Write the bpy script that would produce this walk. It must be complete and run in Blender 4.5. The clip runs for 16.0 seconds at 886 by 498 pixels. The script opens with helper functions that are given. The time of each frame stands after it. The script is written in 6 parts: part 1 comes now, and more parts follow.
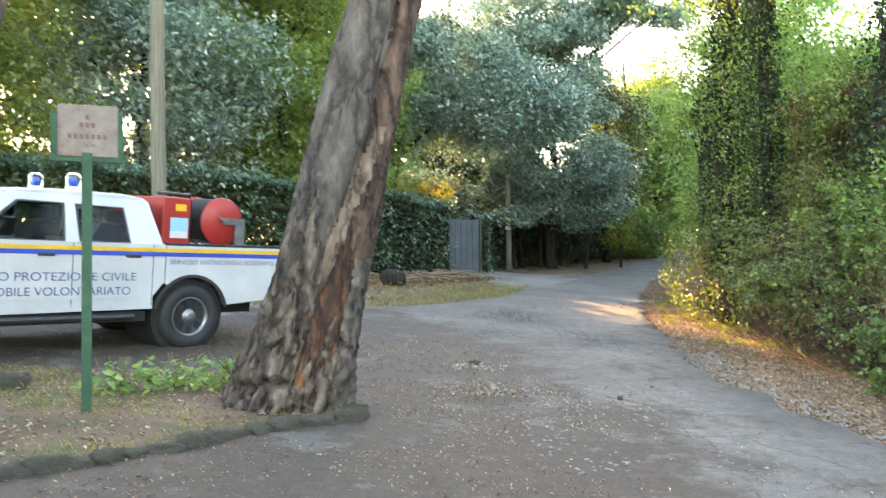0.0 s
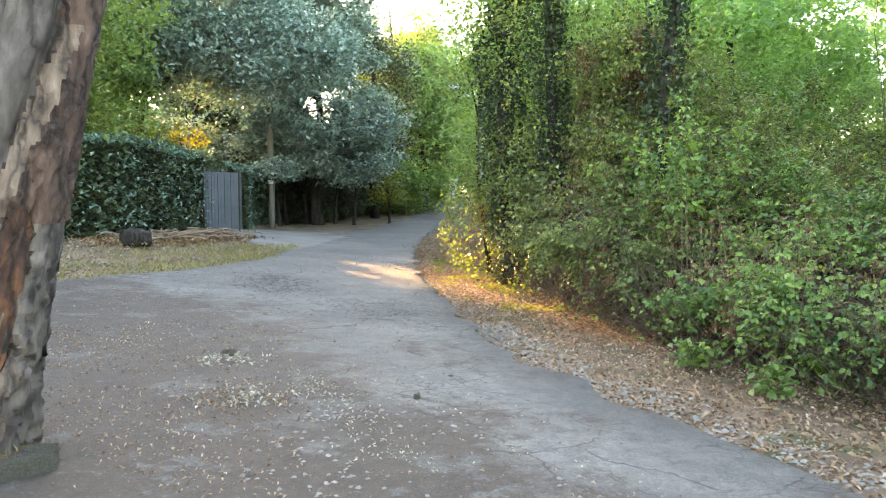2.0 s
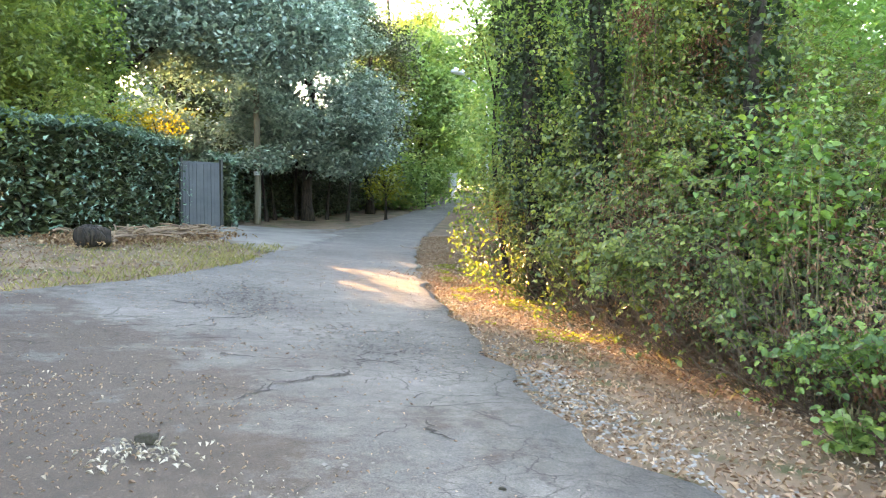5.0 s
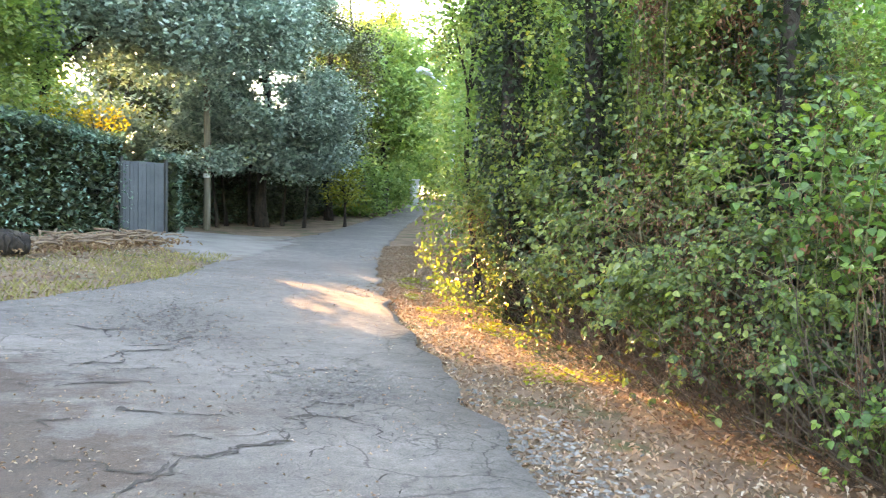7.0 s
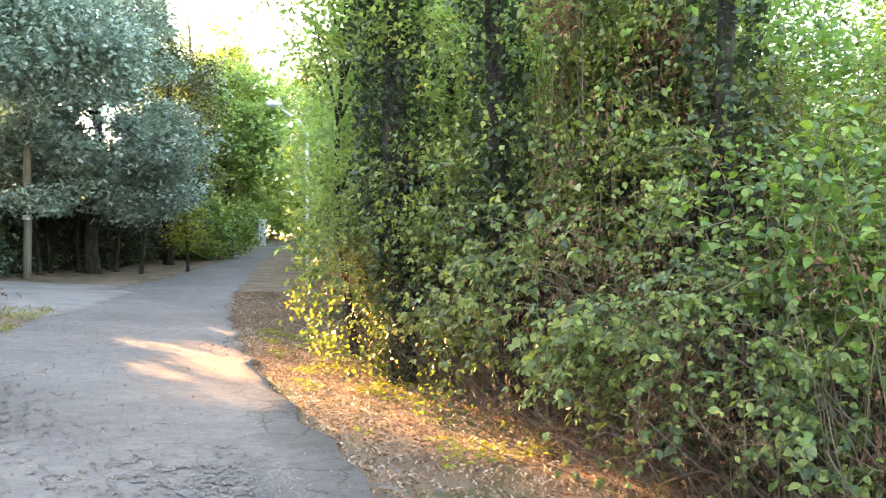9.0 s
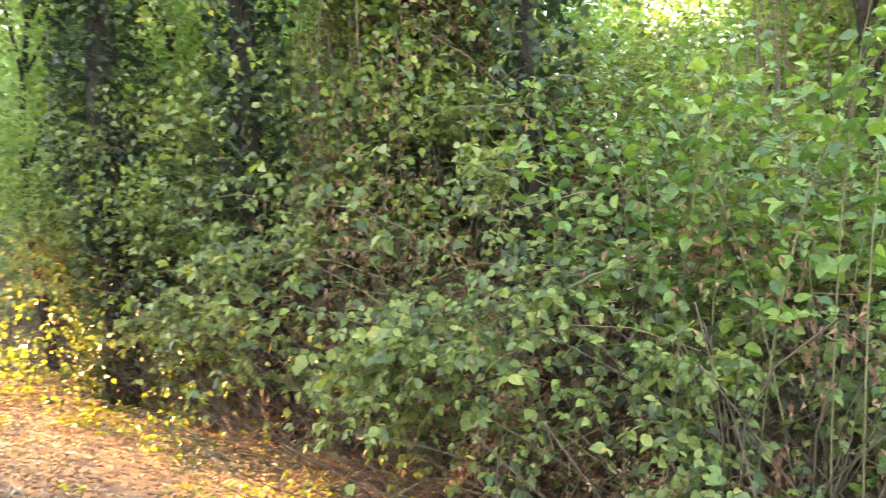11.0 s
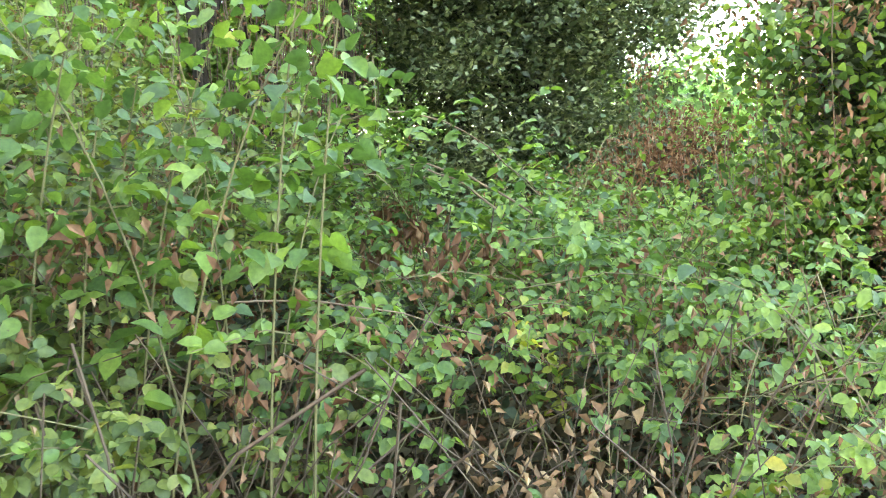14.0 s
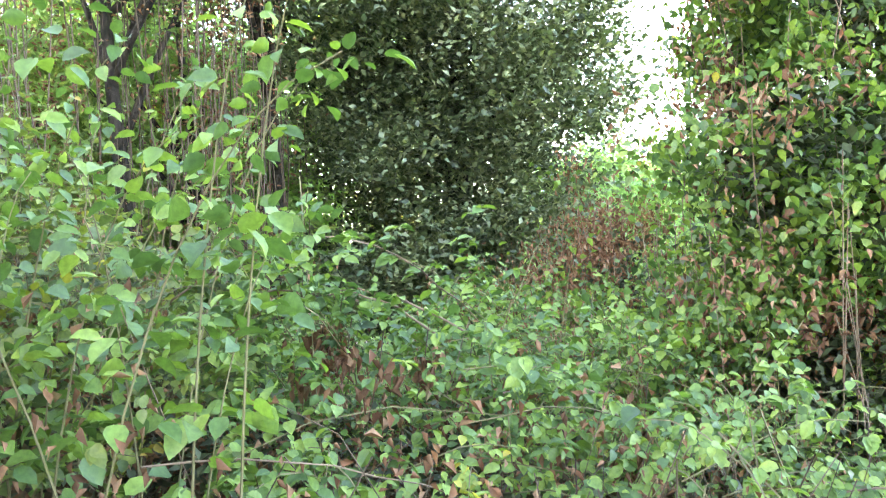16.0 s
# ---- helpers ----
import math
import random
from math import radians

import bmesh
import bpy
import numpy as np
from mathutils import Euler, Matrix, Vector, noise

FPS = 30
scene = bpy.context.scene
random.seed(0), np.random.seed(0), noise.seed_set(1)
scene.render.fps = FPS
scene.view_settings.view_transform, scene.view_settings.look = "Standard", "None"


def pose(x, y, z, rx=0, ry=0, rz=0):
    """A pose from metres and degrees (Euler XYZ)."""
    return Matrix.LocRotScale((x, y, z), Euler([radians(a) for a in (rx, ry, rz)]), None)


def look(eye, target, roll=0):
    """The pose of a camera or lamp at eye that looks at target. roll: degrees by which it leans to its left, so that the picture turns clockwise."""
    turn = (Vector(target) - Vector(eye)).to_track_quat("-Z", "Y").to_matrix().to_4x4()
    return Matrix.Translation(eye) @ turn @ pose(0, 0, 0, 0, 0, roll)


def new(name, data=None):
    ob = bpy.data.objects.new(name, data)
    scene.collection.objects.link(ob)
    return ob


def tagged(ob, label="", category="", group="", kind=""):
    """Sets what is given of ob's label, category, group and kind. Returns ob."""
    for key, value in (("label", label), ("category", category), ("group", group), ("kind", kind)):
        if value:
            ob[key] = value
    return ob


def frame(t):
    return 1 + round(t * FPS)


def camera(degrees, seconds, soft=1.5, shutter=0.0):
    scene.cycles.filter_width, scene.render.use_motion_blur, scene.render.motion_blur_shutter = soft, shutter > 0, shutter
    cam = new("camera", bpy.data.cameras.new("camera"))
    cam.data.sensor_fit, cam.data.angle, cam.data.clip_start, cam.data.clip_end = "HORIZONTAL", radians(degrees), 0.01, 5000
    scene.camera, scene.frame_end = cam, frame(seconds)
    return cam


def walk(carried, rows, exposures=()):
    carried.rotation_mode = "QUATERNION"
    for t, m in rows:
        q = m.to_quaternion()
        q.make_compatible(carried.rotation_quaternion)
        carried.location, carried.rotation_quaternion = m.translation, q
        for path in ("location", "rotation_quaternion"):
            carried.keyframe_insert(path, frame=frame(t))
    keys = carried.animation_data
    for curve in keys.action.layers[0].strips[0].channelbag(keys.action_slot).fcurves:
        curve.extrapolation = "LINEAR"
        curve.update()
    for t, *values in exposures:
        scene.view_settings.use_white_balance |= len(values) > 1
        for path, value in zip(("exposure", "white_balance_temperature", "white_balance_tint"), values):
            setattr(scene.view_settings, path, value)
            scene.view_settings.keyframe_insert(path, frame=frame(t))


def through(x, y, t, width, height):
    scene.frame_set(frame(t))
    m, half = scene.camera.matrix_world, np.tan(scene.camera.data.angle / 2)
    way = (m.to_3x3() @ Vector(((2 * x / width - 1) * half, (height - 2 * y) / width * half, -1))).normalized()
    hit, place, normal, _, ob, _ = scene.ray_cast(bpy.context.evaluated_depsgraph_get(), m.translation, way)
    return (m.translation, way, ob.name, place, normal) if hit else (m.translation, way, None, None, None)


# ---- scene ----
cam = camera(55.2, 16.0, 1.05, 0.28)
METRES, EYE, TILT, LEAN, TURN = 11.4, 1.51, 0.0, 0.0, -7.7
ROWS = [
    (0.0, 0.0, 0.0, 0.0, 0.01, 1.27, 0.38),
    (0.5, 0.0035, 0.0408, 0.0008, -4.97, -1.46, 0.05),
    (1.0, 0.0019, 0.0854, 0.0021, -12.71, -1.44, 0.53),
    (1.5, 0.0056, 0.1274, 0.0033, -16.01, -1.88, 1.28),
    (2.0, 0.0131, 0.1683, 0.0062, -15.83, -1.92, 0.65),
    (2.5, 0.0185, 0.2103, 0.009, -17.33, -2.44, 0.59),
    (3.0, 0.0314, 0.2516, 0.0087, -16.33, -2.25, 0.59),
    (3.5, 0.0381, 0.2892, 0.0084, -16.59, -2.54, 0.2),
    (4.0, 0.0446, 0.3296, 0.011, -16.46, -2.66, 0.12),
    (6.5, 0.0791, 0.5238, 0.0177, -16.45, -1.55, -0.42),
    (7.0, 0.0901, 0.5583, 0.0188, -18.96, -1.8, -0.84),
    (7.5, 0.0901, 0.5925, 0.02, -21.67, -1.34, -0.77),
    (8.0, 0.092, 0.6235, 0.0211, -24.57, -0.13, -0.41),
    (10.5, 0.1335, 0.7883, 0.0275, -41.03, 0.1, 1.33),
    (11.0, 0.1521, 0.8168, 0.0263, -48.6, -0.45, 1.53),
    (11.5, 0.1689, 0.8427, 0.0276, -59.62, -0.88, 1.73),
    (12.0, 0.1857, 0.8593, 0.0297, -71.68, -1.84, 2.55),
    (12.5, 0.2082, 0.8678, 0.03, -78.66, -2.36, 2.44),
    (13.0, 0.2275, 0.8781, 0.0286, -86.55, -2.84, 2.09),
    (13.5, 0.2435, 0.8852, 0.0294, -92.53, -3.32, 2.03),
    (14.0, 0.2594, 0.8811, 0.0292, -93.44, -3.5, 2.04),
    (14.5, 0.2681, 0.8793, 0.0322, -95.37, -3.72, 2.85),
    (15.0, 0.2701, 0.878, 0.0374, -97.44, -3.61, 3.23),
    (15.5, 0.27, 0.8778, 0.0435, -98.37, -1.29, 3.31),
    (16.0, 0.2704, 0.8796, 0.0481, -98.07, 1.22, 3.26),
]
walk(cam, [(t, pose(0, 0, EYE, TILT, LEAN, TURN) @ pose(METRES * x, METRES * y, METRES * z, 90 + pitch, roll, yaw)) for t, x, y, z, yaw, pitch, roll in ROWS],
     exposures=[(0.0, 3.88, 8200, 15), (1.5, 4.0, 8100, 15), (8.0, 4.38, 7900, 19), (10.5, 4.46, 8800, 22), (11.1, 4.66, 8900, 20), (12.0, 4.78, 8600, 13), (14.5, 4.86, 8400, 13), (16.0, 4.98, 7500, 21)])

# ---- light ----
SUN_DIR = Vector((-0.107, 0.99, 0.262)).normalized()
world = bpy.data.worlds.new("sky")
scene.world = world
world.use_nodes = True
wn = world.node_tree
sky = wn.nodes.new("ShaderNodeTexSky")
sky.sky_type = "NISHITA"
sky.sun_disc = False
sky.sun_elevation = radians(14.7)
sky.sun_rotation = math.atan2(SUN_DIR.x, SUN_DIR.y)
sky.air_density, sky.dust_density, sky.ozone_density = 1.0, 1.0, 1.0
wn.links.new(sky.outputs[0], wn.nodes["Background"].inputs[0])
wn.nodes["Background"].inputs[1].default_value = 0.15
sun = new("sun", bpy.data.lights.new("sun", "SUN"))
sun.data.energy, sun.data.angle, sun.data.color = 3.3, radians(0.5), (1.0, 0.62, 0.3)
sun.matrix_world = look((0, 0, 30), Vector((0, 0, 30)) - SUN_DIR)

# ---- materials ----
def base_mat(name, rough=0.8, metal=0.0):
    m = bpy.data.materials.new(name)
    m.use_nodes = True
    b = m.node_tree.nodes["Principled BSDF"]
    b.inputs["Roughness"].default_value = rough
    b.inputs["Metallic"].default_value = metal
    return m, m.node_tree, b


def ramp(nt, fac, stops):
    r = nt.nodes.new("ShaderNodeValToRGB")
    e = r.color_ramp.elements
    e[0].position, e[0].color = stops[0][0], (*stops[0][1], 1)
    e[1].position, e[1].color = stops[-1][0], (*stops[-1][1], 1)
    for pos, col in stops[1:-1]:
        e.new(pos).color = (*col, 1)
    nt.links.new(fac, r.inputs[0])
    return r.outputs[0]


def noise_tex(nt, scale, detail=5, rough=0.6, stretch=None):
    n = nt.nodes.new("ShaderNodeTexNoise")
    n.inputs["Scale"].default_value, n.inputs["Detail"].default_value, n.inputs["Roughness"].default_value = scale, detail, rough
    tc = nt.nodes.new("ShaderNodeTexCoord")
    if stretch:
        mp = nt.nodes.new("ShaderNodeMapping")
        mp.inputs["Scale"].default_value = stretch
        nt.links.new(tc.outputs["Object"], mp.inputs[0])
        nt.links.new(mp.outputs[0], n.inputs["Vector"])
    else:
        nt.links.new(tc.outputs["Object"], n.inputs["Vector"])
    return n.outputs[0]


def mix(nt, fac, a, b, mode="MIX"):
    m = nt.nodes.new("ShaderNodeMix")
    m.data_type, m.blend_type = "RGBA", mode
    if isinstance(fac, float):
        m.inputs[0].default_value = fac
    else:
        nt.links.new(fac, m.inputs[0])
    for k, v in ((6, a), (7, b)):
        if isinstance(v, tuple):
            m.inputs[k].default_value = (*v, 1)
        else:
            nt.links.new(v, m.inputs[k])
    return m.outputs[2]


def bump(nt, b, height, strength=0.5, dist=0.01):
    n = nt.nodes.new("ShaderNodeBump")
    n.inputs["Strength"].default_value, n.inputs["Distance"].default_value = strength, dist
    nt.links.new(height, n.inputs["Height"])
    nt.links.new(n.outputs[0], b.inputs["Normal"])


def surface(name, c1, c2, scale=6.0, rough=0.8, metal=0.0, grain=60.0, relief=0.3, dist=0.004, stretch=None, dirt=None, grit=0.5):
    """Two-scale mottled surface with fine relief."""
    m, nt, b = base_mat(name, rough, metal)
    big = noise_tex(nt, scale, 6, 0.65, stretch)
    col = ramp(nt, big, [(0.3, c1), (0.7, c2)])
    fine = noise_tex(nt, grain, 4, 0.7, stretch)
    col = mix(nt, grit, col, ramp(nt, fine, [(0.2, (0.45, 0.45, 0.45)), (0.8, (1.0, 1.0, 1.0))]), "MULTIPLY")
    if dirt:
        mask = ramp(nt, noise_tex(nt, scale * 0.6, 8, 0.7), [(0.52, (0, 0, 0)), (0.62, (1, 1, 1))])
        col = mix(nt, mask, col, dirt)
    nt.links.new(col, b.inputs["Base Color"])
    bump(nt, b, fine, relief, dist)
    return m


def leaf_mat(name, stops, rough=0.5, through=0.4, tint=(1.25, 1.3, 0.5), patch=1.3):
    """Leaf surface: its colour varies from leaf to leaf and in broad patches; light passes through it."""
    m, nt, b = base_mat(name, rough)
    b.inputs["Specular IOR Level"].default_value = 0.45
    g = nt.nodes.new("ShaderNodeNewGeometry")
    big = noise_tex(nt, patch, 3, 0.6)
    add = nt.nodes.new("ShaderNodeMath")
    add.operation = "MULTIPLY_ADD"
    nt.links.new(big, add.inputs[0])
    add.inputs[1].default_value = 1.0
    sub = nt.nodes.new("ShaderNodeMath")
    sub.operation = "MULTIPLY_ADD"
    nt.links.new(g.outputs["Random Per Island"], sub.inputs[0])
    sub.inputs[1].default_value, sub.inputs[2].default_value = 0.7, -0.34
    nt.links.new(sub.outputs[0], add.inputs[2])
    col = ramp(nt, add.outputs[0], stops)
    col = mix(nt, 0.6, col, ramp(nt, noise_tex(nt, 60.0, 2, 0.6), [(0.3, (0.6, 0.62, 0.6)), (0.68, (1.3, 1.26, 1.2))]), "MULTIPLY")
    nt.links.new(col, b.inputs["Base Color"])
    tr = nt.nodes.new("ShaderNodeBsdfTranslucent")
    nt.links.new(mix(nt, 1.0, col, tint, "MULTIPLY"), tr.inputs[0])
    mx = nt.nodes.new("ShaderNodeMixShader")
    mx.inputs[0].default_value = through
    nt.links.new(b.outputs[0], mx.inputs[1])
    nt.links.new(tr.outputs[0], mx.inputs[2])
    nt.links.new(mx.outputs[0], nt.nodes["Material Output"].inputs[0])
    return m


def plain(name, col, rough=0.5, metal=0.0):
    return surface(name, tuple(c * 0.85 for c in col), col, 3.0, rough, metal, 40.0, 0.05, 0.001, grit=0.2)


def road_mat():
    m, nt, b = base_mat("asphalt", 0.72)
    fine = noise_tex(nt, 90, 3, 0.8)
    big = noise_tex(nt, 0.5, 6, 0.6)
    col = ramp(nt, big, [(0.35, (0.115, 0.107, 0.1)), (0.65, (0.215, 0.202, 0.19))])
    col = mix(nt, 0.75, col, ramp(nt, fine, [(0.32, (0.2, 0.2, 0.2)), (0.72, (1.4, 1.37, 1.33))]), "MULTIPLY")
    # brown soil and crushed litter lying in patches
    mid = noise_tex(nt, 1.1, 9, 0.72)
    tc = nt.nodes.new("ShaderNodeTexCoord")
    sx = nt.nodes.new("ShaderNodeSeparateXYZ")
    nt.links.new(tc.outputs["Object"], sx.inputs[0])
    edge = nt.nodes.new("ShaderNodeMapRange")
    nt.links.new(sx.outputs[0], edge.inputs[0])
    edge.inputs[1].default_value, edge.inputs[2].default_value = 3.2, 1.2
    edge.inputs[3].default_value, edge.inputs[4].default_value = 0.0, 0.33
    far = nt.nodes.new("ShaderNodeMapRange")
    nt.links.new(sx.outputs[1], far.inputs[0])
    far.inputs[1].default_value, far.inputs[2].default_value = 10.5, 15.0
    far.inputs[3].default_value, far.inputs[4].default_value = 0.0, -0.2
    a1 = nt.nodes.new("ShaderNodeMath")
    nt.links.new(mid, a1.inputs[0]), nt.links.new(edge.outputs[0], a1.inputs[1])
    a2 = nt.nodes.new("ShaderNodeMath")
    nt.links.new(a1.outputs[0], a2.inputs[0]), nt.links.new(far.outputs[0], a2.inputs[1])
    b.inputs["Specular IOR Level"].default_value = 0.45
    mask = ramp(nt, a2.outputs[0], [(0.52, (0, 0, 0)), (0.66, (0.92, 0.92, 0.92))])
    soil = ramp(nt, fine, [(0.3, (0.02, 0.013, 0.009)), (0.75, (0.098, 0.066, 0.045))])
    col = mix(nt, mask, col, soil)
    # fine cracks, in broken stretches
    wv = mix(nt, 0.22, tc.outputs["Object"], noise_tex_color(nt, 2.5))
    wv = mix(nt, 0.05, wv, noise_tex_color(nt, 14.0))
    for scale, width, cut, at in ((0.5, 0.006, 0.5, 0.7), (1.5, 0.014, 0.5, 0.5), (5.0, 0.03, 0.52, 0.9), (11.0, 0.05, 0.55, 1.3)):
        v = nt.nodes.new("ShaderNodeTexVoronoi")
        v.feature = "DISTANCE_TO_EDGE"
        v.inputs["Scale"].default_value = scale
        nt.links.new(wv, v.inputs["Vector"])
        crack = ramp(nt, v.outputs[0], [(0.0, (0.9, 0.9, 0.9)), (width, (0, 0, 0))])
        some = ramp(nt, noise_tex(nt, at, 4), [(cut, (0, 0, 0)), (cut + 0.08, (1, 1, 1))])
        col = mix(nt, mix(nt, 1.0, crack, some, "MULTIPLY"), col, (0.03, 0.025, 0.02))
    mottle = noise_tex(nt, 6.0, 10, 0.8)
    col = mix(nt, 0.85, col, ramp(nt, mottle, [(0.3, (0.42, 0.4, 0.38)), (0.7, (1.4, 1.37, 1.33))]), "MULTIPLY")
    # worn patches whose top has broken away
    worn = ramp(nt, noise_tex(nt, 1.7, 9, 0.68), [(0.56, (0, 0, 0)), (0.6, (0.75, 0.75, 0.75))])
    col = mix(nt, worn, col, ramp(nt, noise_tex(nt, 60, 4, 0.8), [(0.35, (0.03, 0.027, 0.024)), (0.7, (0.2, 0.185, 0.17))]))
    specks = ramp(nt, noise_tex(nt, 34.0, 2, 0.5), [(0.66, (0, 0, 0)), (0.7, (1, 1, 1))])
    some = ramp(nt, mid, [(0.42, (0.15, 0.15, 0.15)), (0.6, (0.5, 0.5, 0.5))])
    col = mix(nt, mix(nt, 1.0, specks, some, "MULTIPLY"), col, (0.3, 0.24, 0.18))
    nt.links.new(col, b.inputs["Base Color"])
    bump(nt, b, fine, 0.8, 0.01)
    return m


def noise_tex_color(nt, scale):
    n = nt.nodes.new("ShaderNodeTexNoise")
    n.inputs["Scale"].default_value, n.inputs["Detail"].default_value = scale, 5
    tc = nt.nodes.new("ShaderNodeTexCoord")
    nt.links.new(tc.outputs["Object"], n.inputs["Vector"])
    return n.outputs[1]


def bark_mat(name, c1, c2, c3, scale=9.0, plates=8.0):
    """Bark: upright plates parted by dark crevices, with paler and darker streaks."""
    m, nt, b = base_mat(name, 0.9)
    n1 = noise_tex(nt, scale, 8, 0.7, (1, 1, 0.28))
    n2 = noise_tex(nt, 1.6, 5, 0.6, (1, 1, 0.5))
    tc = nt.nodes.new("ShaderNodeTexCoord")
    mp = nt.nodes.new("ShaderNodeMapping")
    mp.inputs["Scale"].default_value = (1, 1, 0.2)
    nt.links.new(mix(nt, 0.13, tc.outputs["Object"], noise_tex_color(nt, 6.0)), mp.inputs[0])
    v = nt.nodes.new("ShaderNodeTexVoronoi")
    v.feature = "DISTANCE_TO_EDGE"
    v.inputs["Scale"].default_value = plates
    nt.links.new(mp.outputs[0], v.inputs["Vector"])
    col = ramp(nt, n1, [(0.32, c1), (0.5, c2), (0.72, c3)])
    col = mix(nt, 0.7, col, ramp(nt, n2, [(0.3, (0.45, 0.42, 0.4)), (0.7, (1.15, 1.1, 1.05))]), "MULTIPLY")
    crev = ramp(nt, v.outputs[0], [(0.0, (0.1, 0.08, 0.07)), (0.09, (0.65, 0.62, 0.6)), (0.25, (1, 1, 1))])
    col = mix(nt, 0.8, col, crev, "MULTIPLY")
    nt.links.new(col, b.inputs["Base Color"])
    deep = mix(nt, 0.5, ramp(nt, v.outputs[0], [(0.0, (0, 0, 0)), (0.16, (1, 1, 1))]), n1)
    bump(nt, b, deep, 1.0, 0.05)
    return m


M_GROUND = surface("leaf_mould", (0.12, 0.078, 0.05), (0.3, 0.2, 0.13), 1.5, 0.95, grain=38.0, relief=0.8, dist=0.02, dirt=(0.075, 0.08, 0.03))
M_SOIL = surface("bare_soil", (0.07, 0.041, 0.024), (0.2, 0.128, 0.074), 2.2, 0.95, grain=45.0, relief=0.8, dist=0.02, dirt=(0.06, 0.075, 0.025))
M_ROAD = road_mat()
M_CONCRETE = surface("dusty_concrete", (0.17, 0.152, 0.135), (0.28, 0.258, 0.235), 0.9, 0.9, grain=55.0, dirt=(0.14, 0.105, 0.08))
M_STONE = surface("mossy_stone", (0.05, 0.042, 0.031), (0.19, 0.16, 0.125), 11.0, 0.95, grain=42.0, relief=1.0, dist=0.025, dirt=(0.06, 0.072, 0.018))
M_PEBBLE = surface("pale_pebble", (0.14, 0.125, 0.11), (0.34, 0.31, 0.28), 7.0, 0.85)
M_BARK = bark_mat("grey_brown_bark", (0.035, 0.025, 0.019), (0.125, 0.09, 0.068), (0.3, 0.235, 0.185))
M_DARKBARK = bark_mat("dark_bark", (0.012, 0.009, 0.007), (0.036, 0.027, 0.021), (0.085, 0.066, 0.052))
M_BROWNBARK = bark_mat("brown_flaking_bark", (0.025, 0.014, 0.01), (0.09, 0.05, 0.035), (0.2, 0.125, 0.09))
M_HEART = bark_mat("bare_orange_wood", (0.012, 0.006, 0.004), (0.06, 0.024, 0.012), (0.27, 0.105, 0.035), 6.0)
M_POLE = surface("weathered_pole_wood", (0.1, 0.09, 0.065), (0.22, 0.2, 0.155), 4.0, 0.85, stretch=(4, 4, 0.25), relief=0.6)
M_TWIG = surface("dry_cane", (0.12, 0.075, 0.05), (0.33, 0.24, 0.17), 3.0, 0.9)
M_GCANE = surface("green_cane", (0.1, 0.085, 0.04), (0.22, 0.2, 0.09), 3.0, 0.8)
M_BRAMBLE = leaf_mat("bramble_leaf", [(0.0, (0.03, 0.068, 0.028)), (0.3, (0.075, 0.15, 0.05)), (0.62, (0.15, 0.25, 0.062)), (0.94, (0.24, 0.335, 0.08)), (1.0, (0.4, 0.34, 0.06))], 0.42, 0.4, (1.2, 1.3, 0.5))
# more olive version of the bramble leaf, for the middle of the bank
M_DULLBRAMBLE = leaf_mat("dull_olive_bramble_leaf", [(0.0, (0.035, 0.06, 0.028)), (0.3, (0.08, 0.125, 0.05)), (0.62, (0.165, 0.22, 0.062)), (0.92, (0.25, 0.29, 0.085)), (1.0, (0.4, 0.29, 0.08))], 0.42, 0.42, (1.25, 1.25, 0.5))
# withered brown, made darker to carry the thicket's inner shade
M_UNDER = leaf_mat("withered_leaf_darkened_for_shade", [(0.0, (0.03, 0.028, 0.014)), (0.5, (0.075, 0.06, 0.03)), (1.0, (0.14, 0.09, 0.045))], 0.85, 0.06, (1.1, 1.0, 0.6))
M_DEADLEAF = leaf_mat("dead_leaf", [(0.0, (0.07, 0.032, 0.018)), (0.5, (0.19, 0.092, 0.05)), (0.85, (0.3, 0.175, 0.105)), (1.0, (0.4, 0.3, 0.2))], 0.8, 0.2, (1.1, 0.9, 0.6))
M_LITTER = leaf_mat("fallen_leaf", [(0.0, (0.17, 0.1, 0.065)), (0.4, (0.29, 0.185, 0.12)), (0.75, (0.42, 0.3, 0.21)), (1.0, (0.62, 0.55, 0.46))], 0.75, 0.1, (1.0, 0.9, 0.7), 0.5)
M_LOCUST = leaf_mat("bright_tree_leaf", [(0.0, (0.09, 0.165, 0.06)), (0.5, (0.2, 0.31, 0.12)), (1.0, (0.36, 0.44, 0.18))], 0.5, 0.5, (1.15, 1.25, 0.6))
M_GREEN = leaf_mat("mid_green_leaf", [(0.0, (0.075, 0.12, 0.05)), (0.5, (0.16, 0.22, 0.08)), (1.0, (0.29, 0.33, 0.115))], 0.5, 0.5)
M_HOLM = leaf_mat("grey_green_holm_oak_leaf", [(0.0, (0.08, 0.125, 0.105)), (0.5, (0.185, 0.265, 0.225)), (1.0, (0.38, 0.44, 0.39))], 0.42, 0.22, (0.9, 1.15, 0.85))
M_TEAL = leaf_mat("blue_green_tree_leaf", [(0.0, (0.1, 0.2, 0.095)), (0.5, (0.21, 0.36, 0.17)), (1.0, (0.36, 0.5, 0.25))], 0.5, 0.58)
M_EVERGREEN = leaf_mat("dull_evergreen_leaf", [(0.0, (0.022, 0.038, 0.018)), (0.5, (0.09, 0.13, 0.065)), (1.0, (0.29, 0.33, 0.19))], 0.36, 0.25)
# evergreen leaf; its dark colour also paints the shade inside foliage
M_DARKLEAF = leaf_mat("dark_evergreen_and_shade_leaf", [(0.0, (0.018, 0.03, 0.014)), (0.5, (0.042, 0.065, 0.03)), (1.0, (0.11, 0.14, 0.065))], 0.5, 0.08)
